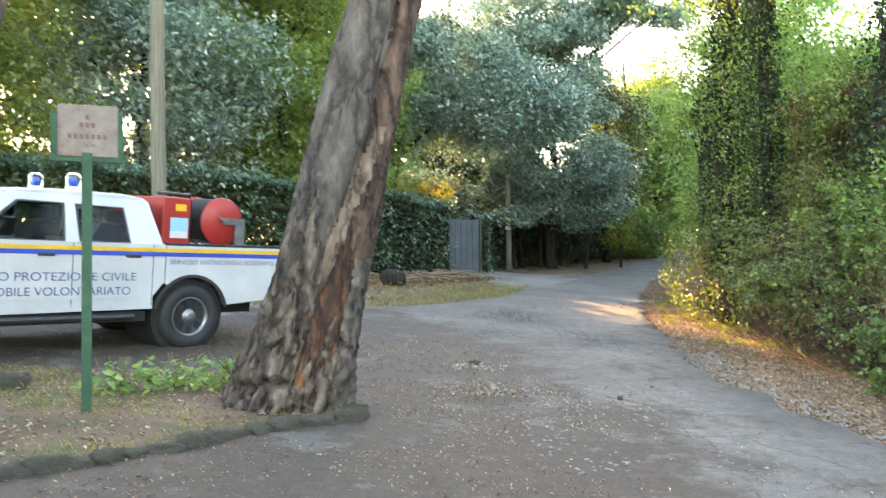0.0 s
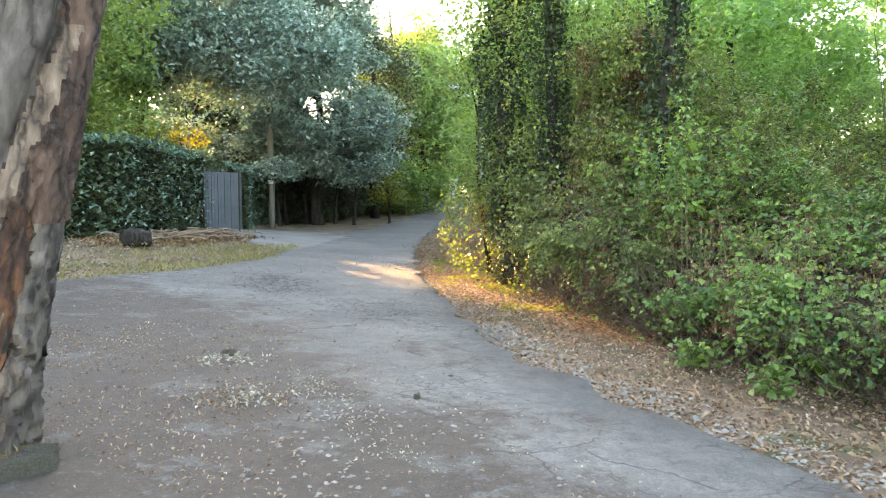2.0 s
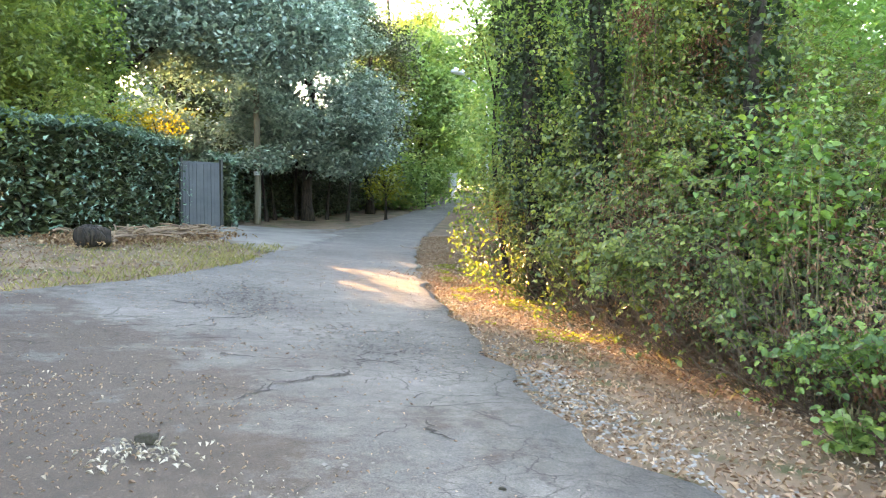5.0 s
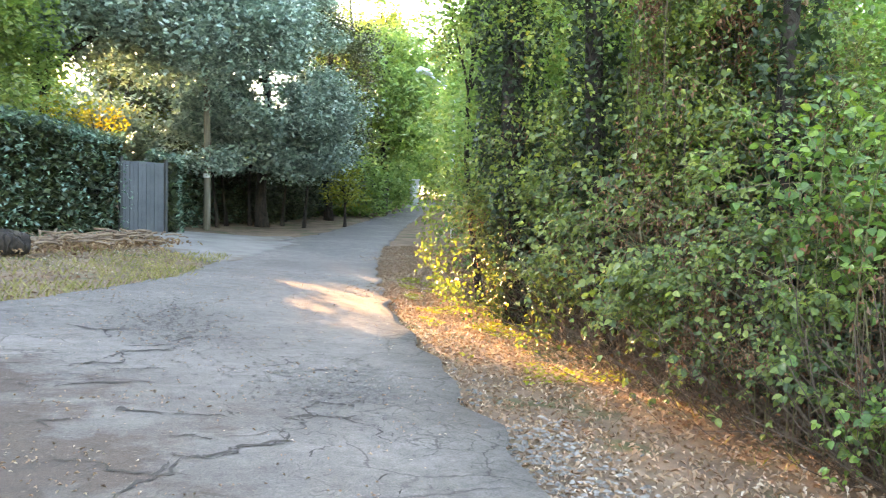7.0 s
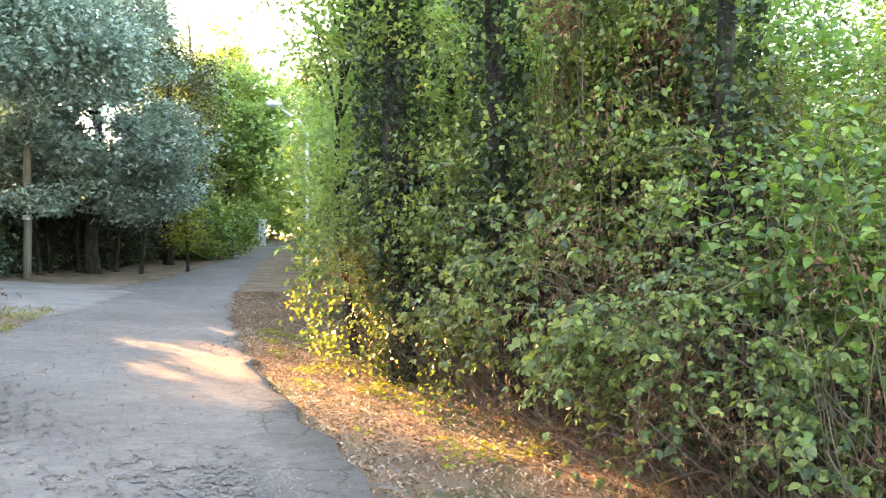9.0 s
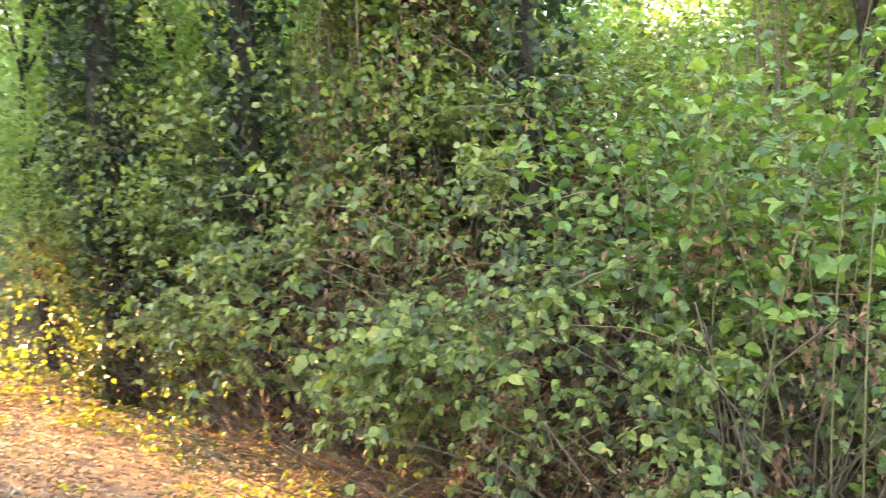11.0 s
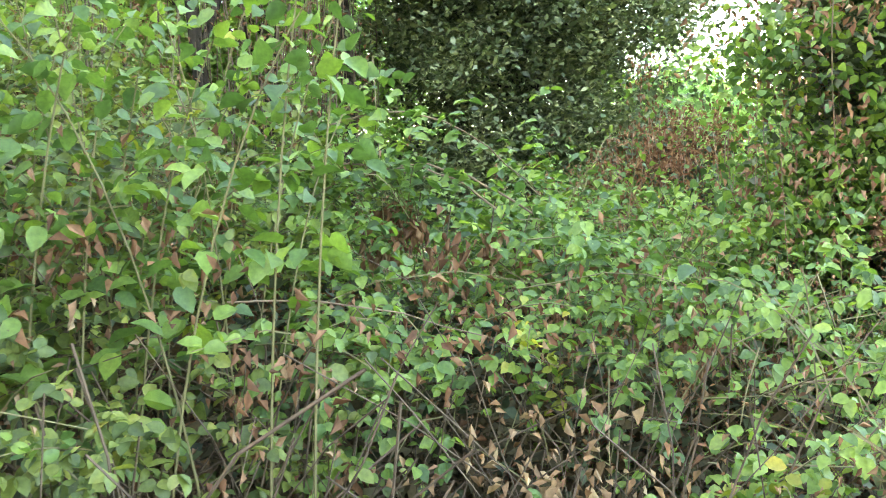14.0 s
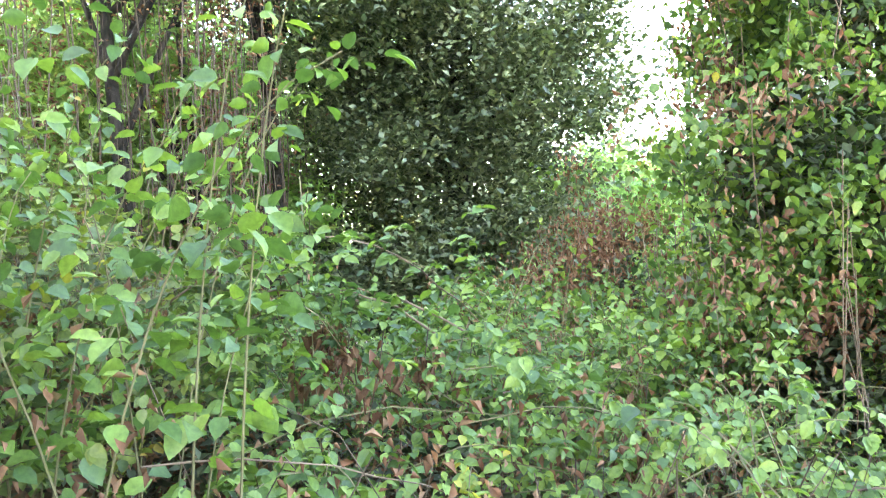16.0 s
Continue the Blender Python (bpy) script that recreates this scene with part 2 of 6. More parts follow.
M_IVY = leaf_mat("ivy_leaf", [(0.0, (0.035, 0.07, 0.056)), (0.5, (0.09, 0.17, 0.135)), (1.0, (0.22, 0.33, 0.27))], 0.34, 0.15)
# darker copy of the ivy leaf: shade on the trunks is in its colour
M_DARKIVY = leaf_mat("ivy_leaf_darkened_for_shade", [(0.0, (0.012, 0.024, 0.012)), (0.6, (0.03, 0.055, 0.025)), (1.0, (0.08, 0.12, 0.05))], 0.5, 0.2)
M_YELLOW = leaf_mat("yellow_leaf", [(0.0, (0.14, 0.18, 0.03)), (0.5, (0.31, 0.31, 0.035)), (1.0, (0.46, 0.42, 0.05))], 0.5, 0.35, (1.2, 1.1, 0.5))
M_BEIGE = leaf_mat("beige_dead_leaf", [(0.0, (0.13, 0.065, 0.035)), (0.5, (0.27, 0.17, 0.1)), (1.0, (0.42, 0.31, 0.2))], 0.8, 0.2, (1.1, 0.95, 0.7))
M_PALELEAF = leaf_mat("pale_dry_leaf", [(0.0, (0.3, 0.24, 0.17)), (0.6, (0.48, 0.42, 0.34)), (1.0, (0.62, 0.57, 0.5))], 0.75, 0.1, (1.0, 0.9, 0.7))
M_WEEDY = leaf_mat("yellow_green_leaf", [(0.0, (0.13, 0.17, 0.03)), (0.6, (0.24, 0.26, 0.045)), (1.0, (0.38, 0.34, 0.05))], 0.55, 0.4)
M_VINE = surface("dark_dry_creeper", (0.05, 0.034, 0.024), (0.17, 0.12, 0.085), 3.0, 0.9)
M_GRASS = leaf_mat("grass_blade", [(0.0, (0.1, 0.13, 0.04)), (0.4, (0.2, 0.19, 0.07)), (1.0, (0.38, 0.31, 0.17))], 0.6, 0.4)
M_WHITE = surface("white_vehicle_paint", (0.4, 0.4, 0.41), (0.52, 0.52, 0.53), 1.5, 0.25, grain=30, relief=0.02, dist=0.0003, grit=0.06)
M_BLACK = plain("black_rubber", (0.022, 0.022, 0.024), 0.75)
M_TRIM = plain("black_plastic", (0.03, 0.03, 0.033), 0.5)
M_STEEL = surface("dull_steel", (0.2, 0.2, 0.21), (0.36, 0.36, 0.38), 12.0, 0.4, 0.85)
M_RED = surface("red_enamel", (0.3, 0.018, 0.016), (0.4, 0.026, 0.022), 4.0, 0.4, grit=0.2)
M_BLUE = plain("blue_stripe_film", (0.03, 0.07, 0.4), 0.35)
M_INK = plain("blue_grey_lettering", (0.075, 0.1, 0.2), 0.5)
M_AMBER = plain("yellow_stripe_film", (0.75, 0.42, 0.03), 0.35)
M_GREENPAINT = surface("green_sign_paint", (0.004, 0.04, 0.014), (0.007, 0.07, 0.026), 7.0, 0.65, dirt=(0.02, 0.075, 0.034))
M_RUST = surface("rusted_white_sheet", (0.14, 0.095, 0.075), (0.25, 0.195, 0.165), 5.0, 0.6, dirt=(0.13, 0.06, 0.03))
M_GATE = surface("grey_gate_paint", (0.07, 0.08, 0.09), (0.11, 0.122, 0.135), 2.0, 0.55)
M_FENCE = surface("dark_fence_paint", (0.03, 0.035, 0.035), (0.06, 0.065, 0.065), 2.0, 0.7)
M_LAMP = plain("pale_lamp_metal", (0.6, 0.63, 0.66), 0.45, 0.2)
M_SEAT = plain("dark_seat_cloth", (0.03, 0.03, 0.032), 0.9)
M_LINER = plain("dark_wheel_well", (0.015, 0.015, 0.015), 0.9)


def glass_mat(name, col):
    m, nt, b = base_mat(name, 0.04)
    b.inputs["Base Color"].default_value = (*col, 1)
    b.inputs["Transmission Weight"].default_value = 1.0
    b.inputs["IOR"].default_value = 1.2
    return m


M_GLASS = glass_mat("tinted_glass", (0.55, 0.6, 0.6))
M_BEACON = glass_mat("blue_beacon_plastic", (0.6, 0.75, 0.98))

# ---- mesh helpers ----
rng = np.random.default_rng(7)


def ground_z(x, y):
    x, y = np.asarray(x, float), np.asarray(y, float)
    q = np.clip(y - 28, 0, 40)
    return -0.05 * np.exp(-((x + 2.5) ** 2 + (y - 11) ** 2) / 9) + 0.05 * np.clip(y, -20, 60) - 0.06 * np.clip(x, -14, 9) + 0.0009 * q * q


class Soup:
    """Vertices and faces gathered for one mesh."""

    def __init__(self):
        self.v, self.f, self.n = [], [], 0

    def add(self, v, f):
        self.v.append(np.asarray(v, float).reshape(-1, 3))
        self.f += [tuple(int(i) + self.n for i in q) for q in f]
        self.n += len(self.v[-1])
        return self

    def tube(self, pts, rad, sides=8, wob=0.0, cap=True):
        pts = np.asarray(pts, float)
        rad = np.broadcast_to(np.asarray(rad, float), (len(pts),))
        tan = np.gradient(pts, axis=0)
        tan /= np.linalg.norm(tan, axis=1)[:, None] + 1e-9
        ref = np.array([0, 0, 1.0]) if abs(tan[:, 2]).mean() < 0.7 else np.array([1.0, 0, 0])
        u = np.cross(tan, ref)
        u /= np.linalg.norm(u, axis=1)[:, None] + 1e-9
        w = np.cross(tan, u)
        a = np.linspace(0, 2 * np.pi, sides, endpoint=False)
        r = rad[:, None] * (1 + wob * rng.normal(size=(len(pts), sides)))
        v = pts[:, None] + r[..., None] * (np.cos(a)[None, :, None] * u[:, None] + np.sin(a)[None, :, None] * w[:, None])
        k = len(pts)
        f = [(i * sides + j, i * sides + (j + 1) % sides, (i + 1) * sides + (j + 1) % sides, (i + 1) * sides + j) for i in range(k - 1) for j in range(sides)]
        if cap:
            f += [tuple(range(sides))[::-1], tuple(range((k - 1) * sides, k * sides))]
        return self.add(v, f)

    def box(self, x0, x1, y0, y1, z0, z1):
        v = [(x, y, z) for z in (z0, z1) for x, y in ((x0, y0), (x1, y0), (x1, y1), (x0, y1))]
        return self.add(v, [(3, 2, 1, 0), (4, 5, 6, 7), (0, 1, 5, 4), (1, 2, 6, 5), (2, 3, 7, 6), (3, 0, 4, 7)])

    def prism(self, outline, y0, y1):
        """An outline in x and z drawn out along y."""
        k = len(outline)
        v = [(x, y0, z) for x, z in outline] + [(x, y1, z) for x, z in outline]
        f = [tuple(range(k)), tuple(range(2 * k - 1, k - 1, -1))] + [((i + 1) % k, i, k + i, k + (i + 1) % k) for i in range(k)]
        return self.add(v, f)

    def mesh(self, name, mat, smooth=False):
        me = bpy.data.meshes.new(name)
        me.from_pydata(np.concatenate(self.v).tolist(), [], self.f)
        me.materials.append(mat)
        if smooth:
            me.polygons.foreach_set("use_smooth", [True] * len(me.polygons))
        me.update()
        return me


def part(name, soup, mat, parent, label="", smooth=False, bevel=0.0):
    ob = new(name, soup.mesh(name, mat, smooth))
    ob.parent = parent
    if label:
        tagged(ob, label)
    if name in ("stem_tangle", "canes", "dry_stems", "branches", "stalks", "trunks"):
        tagged(ob, kind="stuff")
    if bevel:
        b = ob.modifiers.new("bevel", "BEVEL")
        b.width, b.segments, b.limit_method = bevel, 2, "ANGLE"
    return ob


def thing(name, at, label, category, group="", kind="", rz=0.0):
    ob = new(name)
    ob.matrix_world = pose(*at, 0, 0, rz)
    return tagged(ob, label, category, group, kind)


LEAF4 = (np.array([(0, -0.5, 0), (0.32, 0.02, 0.09), (0, 0.55, -0.05), (-0.32, 0.02, 0.09)]), [(0, 1, 2), (0, 2, 3)])
LEAF3 = (np.array([(0, -0.52, 0), (0.36, 0.16, 0.08), (-0.22, 0.5, 0.0)]), [(0, 1, 2)])
LEAF8 = (np.array([(0, -0.5, 0.02), (0.29, -0.35, 0.1), (0.4, -0.02, 0.12), (0.27, 0.32, 0.05), (0, 0.59, -0.18), (-0.27, 0.32, 0.05), (-0.4, -0.02, 0.12), (-0.29, -0.35, 0.1), (0, 0.04, -0.04)]),
         [(0, 1, 8), (1, 2, 8), (2, 3, 8), (3, 4, 8), (4, 5, 8), (5, 6, 8), (6, 7, 8), (7, 0, 8)])
CURL = (np.array([(0, -0.5, 0.2), (0.2, -0.15, 0.36), (0.14, 0.5, -0.12), (-0.22, 0.1, 0.34), (0.03, 0, 0)]), [(0, 1, 4), (1, 2, 4), (2, 3, 4), (3, 0, 4)])
BLADE = (np.array([(-0.04, 0, 0), (0.04, 0, 0), (0.02, 0.35, 0.65), (0, 0.75, 1.0)]), [(0, 1, 2), (0, 2, 3)])


def leaf_data(name, P, size, mat, tmpl=LEAF4, up=0.5, flat=None, droop=0.0, way=None):
    """One mesh of leaves at the places P. up: how far their faces turn to the sky; droop: how far their tips hang."""
    P = np.asarray(P, float)
    n = len(P)
    nor = rng.normal(size=(n, 3))
    nor /= np.linalg.norm(nor, axis=1)[:, None]
    nor[:, 2] = np.abs(nor[:, 2])
    nor += np.array([0, 0, 1.0]) * up
    if flat is not None:
        nor += flat
    nor /= np.linalg.norm(nor, axis=1)[:, None]
    t = rng.normal(size=(n, 3))
    t[:, 2] -= droop
    if way is not None:
        t = t * 0.35 + way
    t -= nor * np.sum(t * nor, axis=1)[:, None]
    t /= np.linalg.norm(t, axis=1)[:, None]
    s = np.cross(t, nor)
    tv, tf = tmpl
    sz = (np.asarray(size) * rng.uniform(0.65, 1.3, n))[:, None, None]
    V = P[:, None] + sz * (tv[None, :, 0:1] * s[:, None] + tv[None, :, 1:2] * t[:, None] + tv[None, :, 2:3] * nor[:, None])
    if way is not None:
        V += (t * sz[:, 0] * 0.55)[:, None]
    k = len(tv)
    F = (np.array(tf)[None] + (np.arange(n) * k)[:, None, None]).reshape(-1)
    me = bpy.data.meshes.new(name)
    me.vertices.add(n * k)
    me.vertices.foreach_set("co", V.reshape(-1))
    me.loops.add(len(F))
    me.loops.foreach_set("vertex_index", F)
    m = n * len(tf)
    me.polygons.add(m)
    me.polygons.foreach_set("loop_start", np.arange(m) * 3)
    me.update(calc_edges=True)
    if len(tf) > 3:
        me.polygons.foreach_set("use_smooth", np.ones(m, bool))
    me.materials.append(mat)
    return me


def leaves(name, P, size, mat, parent=None, tmpl=LEAF4, label="", **kw):
    ob = new(name, leaf_data(name, P, size, mat, tmpl, **kw))
    if parent is not None:
        ob.parent = parent
    if label:
        tagged(ob, label)
    return ob


def unit(n):
    d = rng.normal(size=(n, 3))
    return d / np.linalg.norm(d, axis=1)[:, None]


def crown_points(centres, radii, n, spread, hollow=0.45, clumps=160, flat=0.55):
    """Leaf places: clumps sit in the outer part of some ellipsoids, leaves sit in the clumps."""
    out = []
    vol = np.array([np.prod(r) for r in radii]) ** 0.67
    for c, r, share in zip(centres, radii, vol / vol.sum()):
        k = max(8, int(clumps * share))
        d = unit(k)
        rad = hollow + (1 - hollow) * rng.random(k) ** 0.6
        lump = 1 + 0.22 * np.sin(d[:, 0] * 5 + c[0]) * np.sin(d[:, 1] * 6 + c[1]) + 0.15 * np.sin(d[:, 2] * 7)
        cl = np.array(c) + d * np.array(r) * (rad * lump)[:, None]
        m = int(n * share)
        pick = rng.integers(0, k, m)
        s = spread * rng.uniform(0.6, 1.4, k)[pick]
        out.append(cl[pick] + np.clip(rng.normal(size=(m, 3)), -2, 2) * s[:, None] * np.array([1, 1, flat]))
    return np.concatenate(out)


def tree(label, x, y, height, trunk_r, centres, radii, mat, n, leaf, bark=None, spread=0.5, clumps=160, category="tree", name="tree",
         lean=(0, 0), group="", hollow=0.45, up=0.4, droop=0.3, limbs=7, shape=LEAF3):
    """A tapered trunk with limbs that reach into a crown of clumped leaves. centres are given from the tree's foot."""
    z = float(ground_z(x, y))
    root = thing(name, (x, y, z), label, category, group)
    tr = Soup()
    h = np.linspace(-0.25, height, 12)
    pts = np.stack([lean[0] * h / height + 0.12 * np.sin(h * 0.9 + x), lean[1] * h / height + 0.12 * np.sin(h * 0.7 + y), h], 1)
    tr.tube(pts, trunk_r * (1 - 0.75 * np.clip(h, 0, height) / height) + 0.35 * trunk_r * np.exp(-np.clip(h, 0, 9) * 3), 9, 0.05)
    tops = []
    for c, r in zip(centres, radii):
        for _ in range(max(2, limbs // len(centres))):
            tops.append(np.array(c) + unit(1)[0] * np.array(r) * 0.75)
    for q in tops:
        i = int(np.clip(np.searchsorted(h, max(0.4, min(q[2] * rng.uniform(0.45, 0.8), height * 0.9))), 1, 11))
        a = pts[i]
        mid = (a + q) / 2 + np.array([0, 0, 0.12 * np.linalg.norm(q - a)])
        s = np.linspace(0, 1, 6)[:, None]
        tr.tube((1 - s) ** 2 * a + 2 * s * (1 - s) * mid + s * s * q, np.linspace(trunk_r * 0.38, 0.015, 6), 6, 0.05)
    part("trunk", tr, bark or M_DARKBARK, root, smooth=True)
    leaves("crown", crown_points(centres, radii, n, spread, hollow, clumps), leaf * (1.12 if shape is LEAF3 else 1.0), mat, root, shape, up=up, droop=droop)
    return root

# ---- ground and roads ----
def grid_axis(lo, hi, step, reach):
    mid = np.arange(lo, hi + step / 2, step)
    out = np.geomspace(1, reach, 14)
    return np.concatenate([lo - out[::-1], mid, hi + out])


gx, gy = grid_axis(-20, 32, 0.5, 900), grid_axis(-12, 72, 0.5, 900)
GX, GY = np.meshgrid(gx, gy)
GZ = ground_z(GX, GY) + 0.02 * np.sin(GX * 2.1) * np.sin(GY * 1.7) - 0.02
nx, ny = len(gx), len(gy)
g = Soup().add(np.stack([GX, GY, GZ], -1), [(j * nx + i, j * nx + i + 1, (j + 1) * nx + i + 1, (j + 1) * nx + i) for j in range(ny - 1) for i in range(nx - 1)])
tagged(new("ground", g.mesh("ground", M_GROUND, True)), "brown leaf-strewn woodland ground", "ground", kind="structure")

R_EDGE = [(-15, 4.6), (0, 4.5), (5, 4.3), (6.8, 4.25), (8.5, 4.25), (10, 4.4), (12.4, 5.15), (17, 6.5), (23.7, 9.0), (29.5, 11.6), (40, 17.1), (52, 24.0), (60, 30), (70, 39)]
L_EDGE = [(-15, -16), (13.4, -16), (14.9, -6), (15.4, 0.15), (16.7, 1.57), (20.3, 4.2), (26, 6.4), (32, 9.2), (34, 10.9), (39.1, 14.2), (47.3, 19.5), (52, 22.2), (60, 26.5), (70, 35)]


def edge_x(table, y):
    return np.interp(y, [p[0] for p in table], [p[1] for p in table])


def sheet(name, rows_y, xl, xr, cols, lift, mat, label, category, rag=0.0, kind="structure"):
    """A thin crust lying on the ground between two edges, with a ragged border."""
    s = Soup()
    V = []
    for y in rows_y:
        a, b = xl(y), xr(y)
        a, b = a + rag * (noise.noise((y * 1.3, 3, 0)) + 0.5 * noise.noise((y * 5, 3, 0))), b + rag * (noise.noise((y * 1.3, 9, 0)) + 0.6 * noise.noise((y * 5, 9, 0)))
        x = np.linspace(a, b, cols)
        z = ground_z(x, y) + lift + 0.012 * np.sin(x * 1.3 + y * 0.4)
        z[0] -= 0.05
        z[-1] -= 0.05
        x[0], x[-1] = a - 0.02, b + 0.02
        x[1], x[-2] = a, b
        V.append(np.stack([x, np.full(cols, y), z], 1))
    k = len(rows_y)
    s.add(np.array(V), [(j * cols + i, j * cols + i + 1, (j + 1) * cols + i + 1, (j + 1) * cols + i) for j in range(k - 1) for i in range(cols - 1)])
    return tagged(new(name, s.mesh(name, mat, True)), label, category, kind=kind)


sheet("road", np.arange(-15, 68, 0.2), lambda y: edge_x(L_EDGE, y), lambda y: edge_x(R_EDGE, y), 44, 0.03, M_ROAD, "worn grey cracked asphalt lane strewn with leaves", "road", 0.22)
sheet("driveway", np.arange(23.4, 33.4, 0.2), lambda y: np.interp(y, [23.4, 25, 27, 31, 33.4], [5.3, 5.0, 4.8, 4.4, 5.6]), lambda y: np.interp(y, [23.4, 26, 30, 33.4], [5.6, 7.0, 8.9, 9.9]), 16, 0.046, M_CONCRETE,
      "pale dusty concrete apron before the gate", "driveway", 0.6)

# ---- bramble bank beside the lane ----
LEAF6 = (LEAF8[0][[0, 1, 2, 4, 6, 7]], [(0, 1, 2), (0, 2, 3), (0, 3, 4), (0, 4, 5)])
FACE = [(2, 6.1), (5, 6.3), (6.5, 6.4), (9, 6.4), (11, 6.6), (13, 7.0), (16, 8.0), (19, 9.25), (22, 10.7), (26, 12.8), (30, 15.0), (40, 20.6), (52, 27.8), (62, 35)]
TOP = [(2, 1.1), (7, 1.0), (9.0, 1.0), (10.6, 1.5), (12, 2.1), (13.2, 2.55), (16, 2.6), (18, 2.4), (30, 2.8), (62, 3.2)]


def bank_height(d, y):
    top = np.interp(y, [p[0] for p in TOP], [p[1] for p in TOP])
    back = np.interp(y, [2, 6, 9.5, 11, 13, 18, 62], [0.1, 0.1, 0.2, 0.5, 0.5, 0.55, 0.6])
    return top + back * np.clip(d - 0.6, 0, 4) ** 0.8 * 0.62


def bank_surface(n, y0, y1, depth=5.0, inset=0.0, face=0.45):
    """Places on the bank's skin: up its overhanging face, then back over its top; with the way outwards at each."""
    y = rng.uniform(y0, y1, n)
    s = np.where(rng.random(n) < face, rng.random(n), 1 + rng.random(n))
    d = np.interp(s, [0, 0.2, 0.45, 0.7, 1, 2], [1.3, 0.7, 0.0, 0.3, 1.5, depth])
    u = np.interp(s, [0, 0.2, 0.45, 0.7, 1, 2], [0.04, 0.18, 0.42, 0.68, 1, 1])
    x = np.interp(y, [p[0] for p in FACE], [p[1] for p in FACE]) + d + inset
    lump = np.array([noise.noise((a * 0.9, b * 0.9, c * 2)) + 0.5 * noise.noise((a * 2.3, b * 2.3, c * 4)) for a, b, c in zip(x, y, u)])
    h = bank_height(d, y) * (1 + 0.16 * lump) - inset * 0.8
    out = np.stack([-np.interp(s, [0, 0.8, 1.2, 2], [1, 0.8, 0.15, 0]), np.zeros(n), np.interp(s, [0, 0.8, 1.2, 2], [0.15, 0.6, 1, 1])], 1)
    broad = np.array([noise.noise((a * 0.42 + 5, b * 0.42, c * 1.2)) for a, b, c in zip(x, y, u)])
    P = np.stack([x, y, ground_z(x, y) + u * h], 1) + out * (0.36 * lump + 0.72 * broad)[:, None]
    return P, out


def sprays(P, out, per, length, jitter):
    """Leaf places along short arching shoots that start at P."""
    n = len(P)
    way = out * rng.uniform(0.1, 0.9, n)[:, None] + rng.normal(size=(n, 3)) * 0.55 + np.array([0, 0, 0.25])
    way /= np.linalg.norm(way, axis=1)[:, None]
    L = length * rng.uniform(0.5, 1.4, n) * np.where(rng.random(n) < 0.06, 2.2, 1.0)
    k = np.linspace(0.1, 1, per)
    Q = P[:, None] + way[:, None] * (L[:, None] * k)[..., None]
    Q[..., 2] -= (0.35 * L[:, None] * k * k)
    Q = Q + rng.normal(size=Q.shape) * jitter
    return Q.reshape(-1, 3), way, L


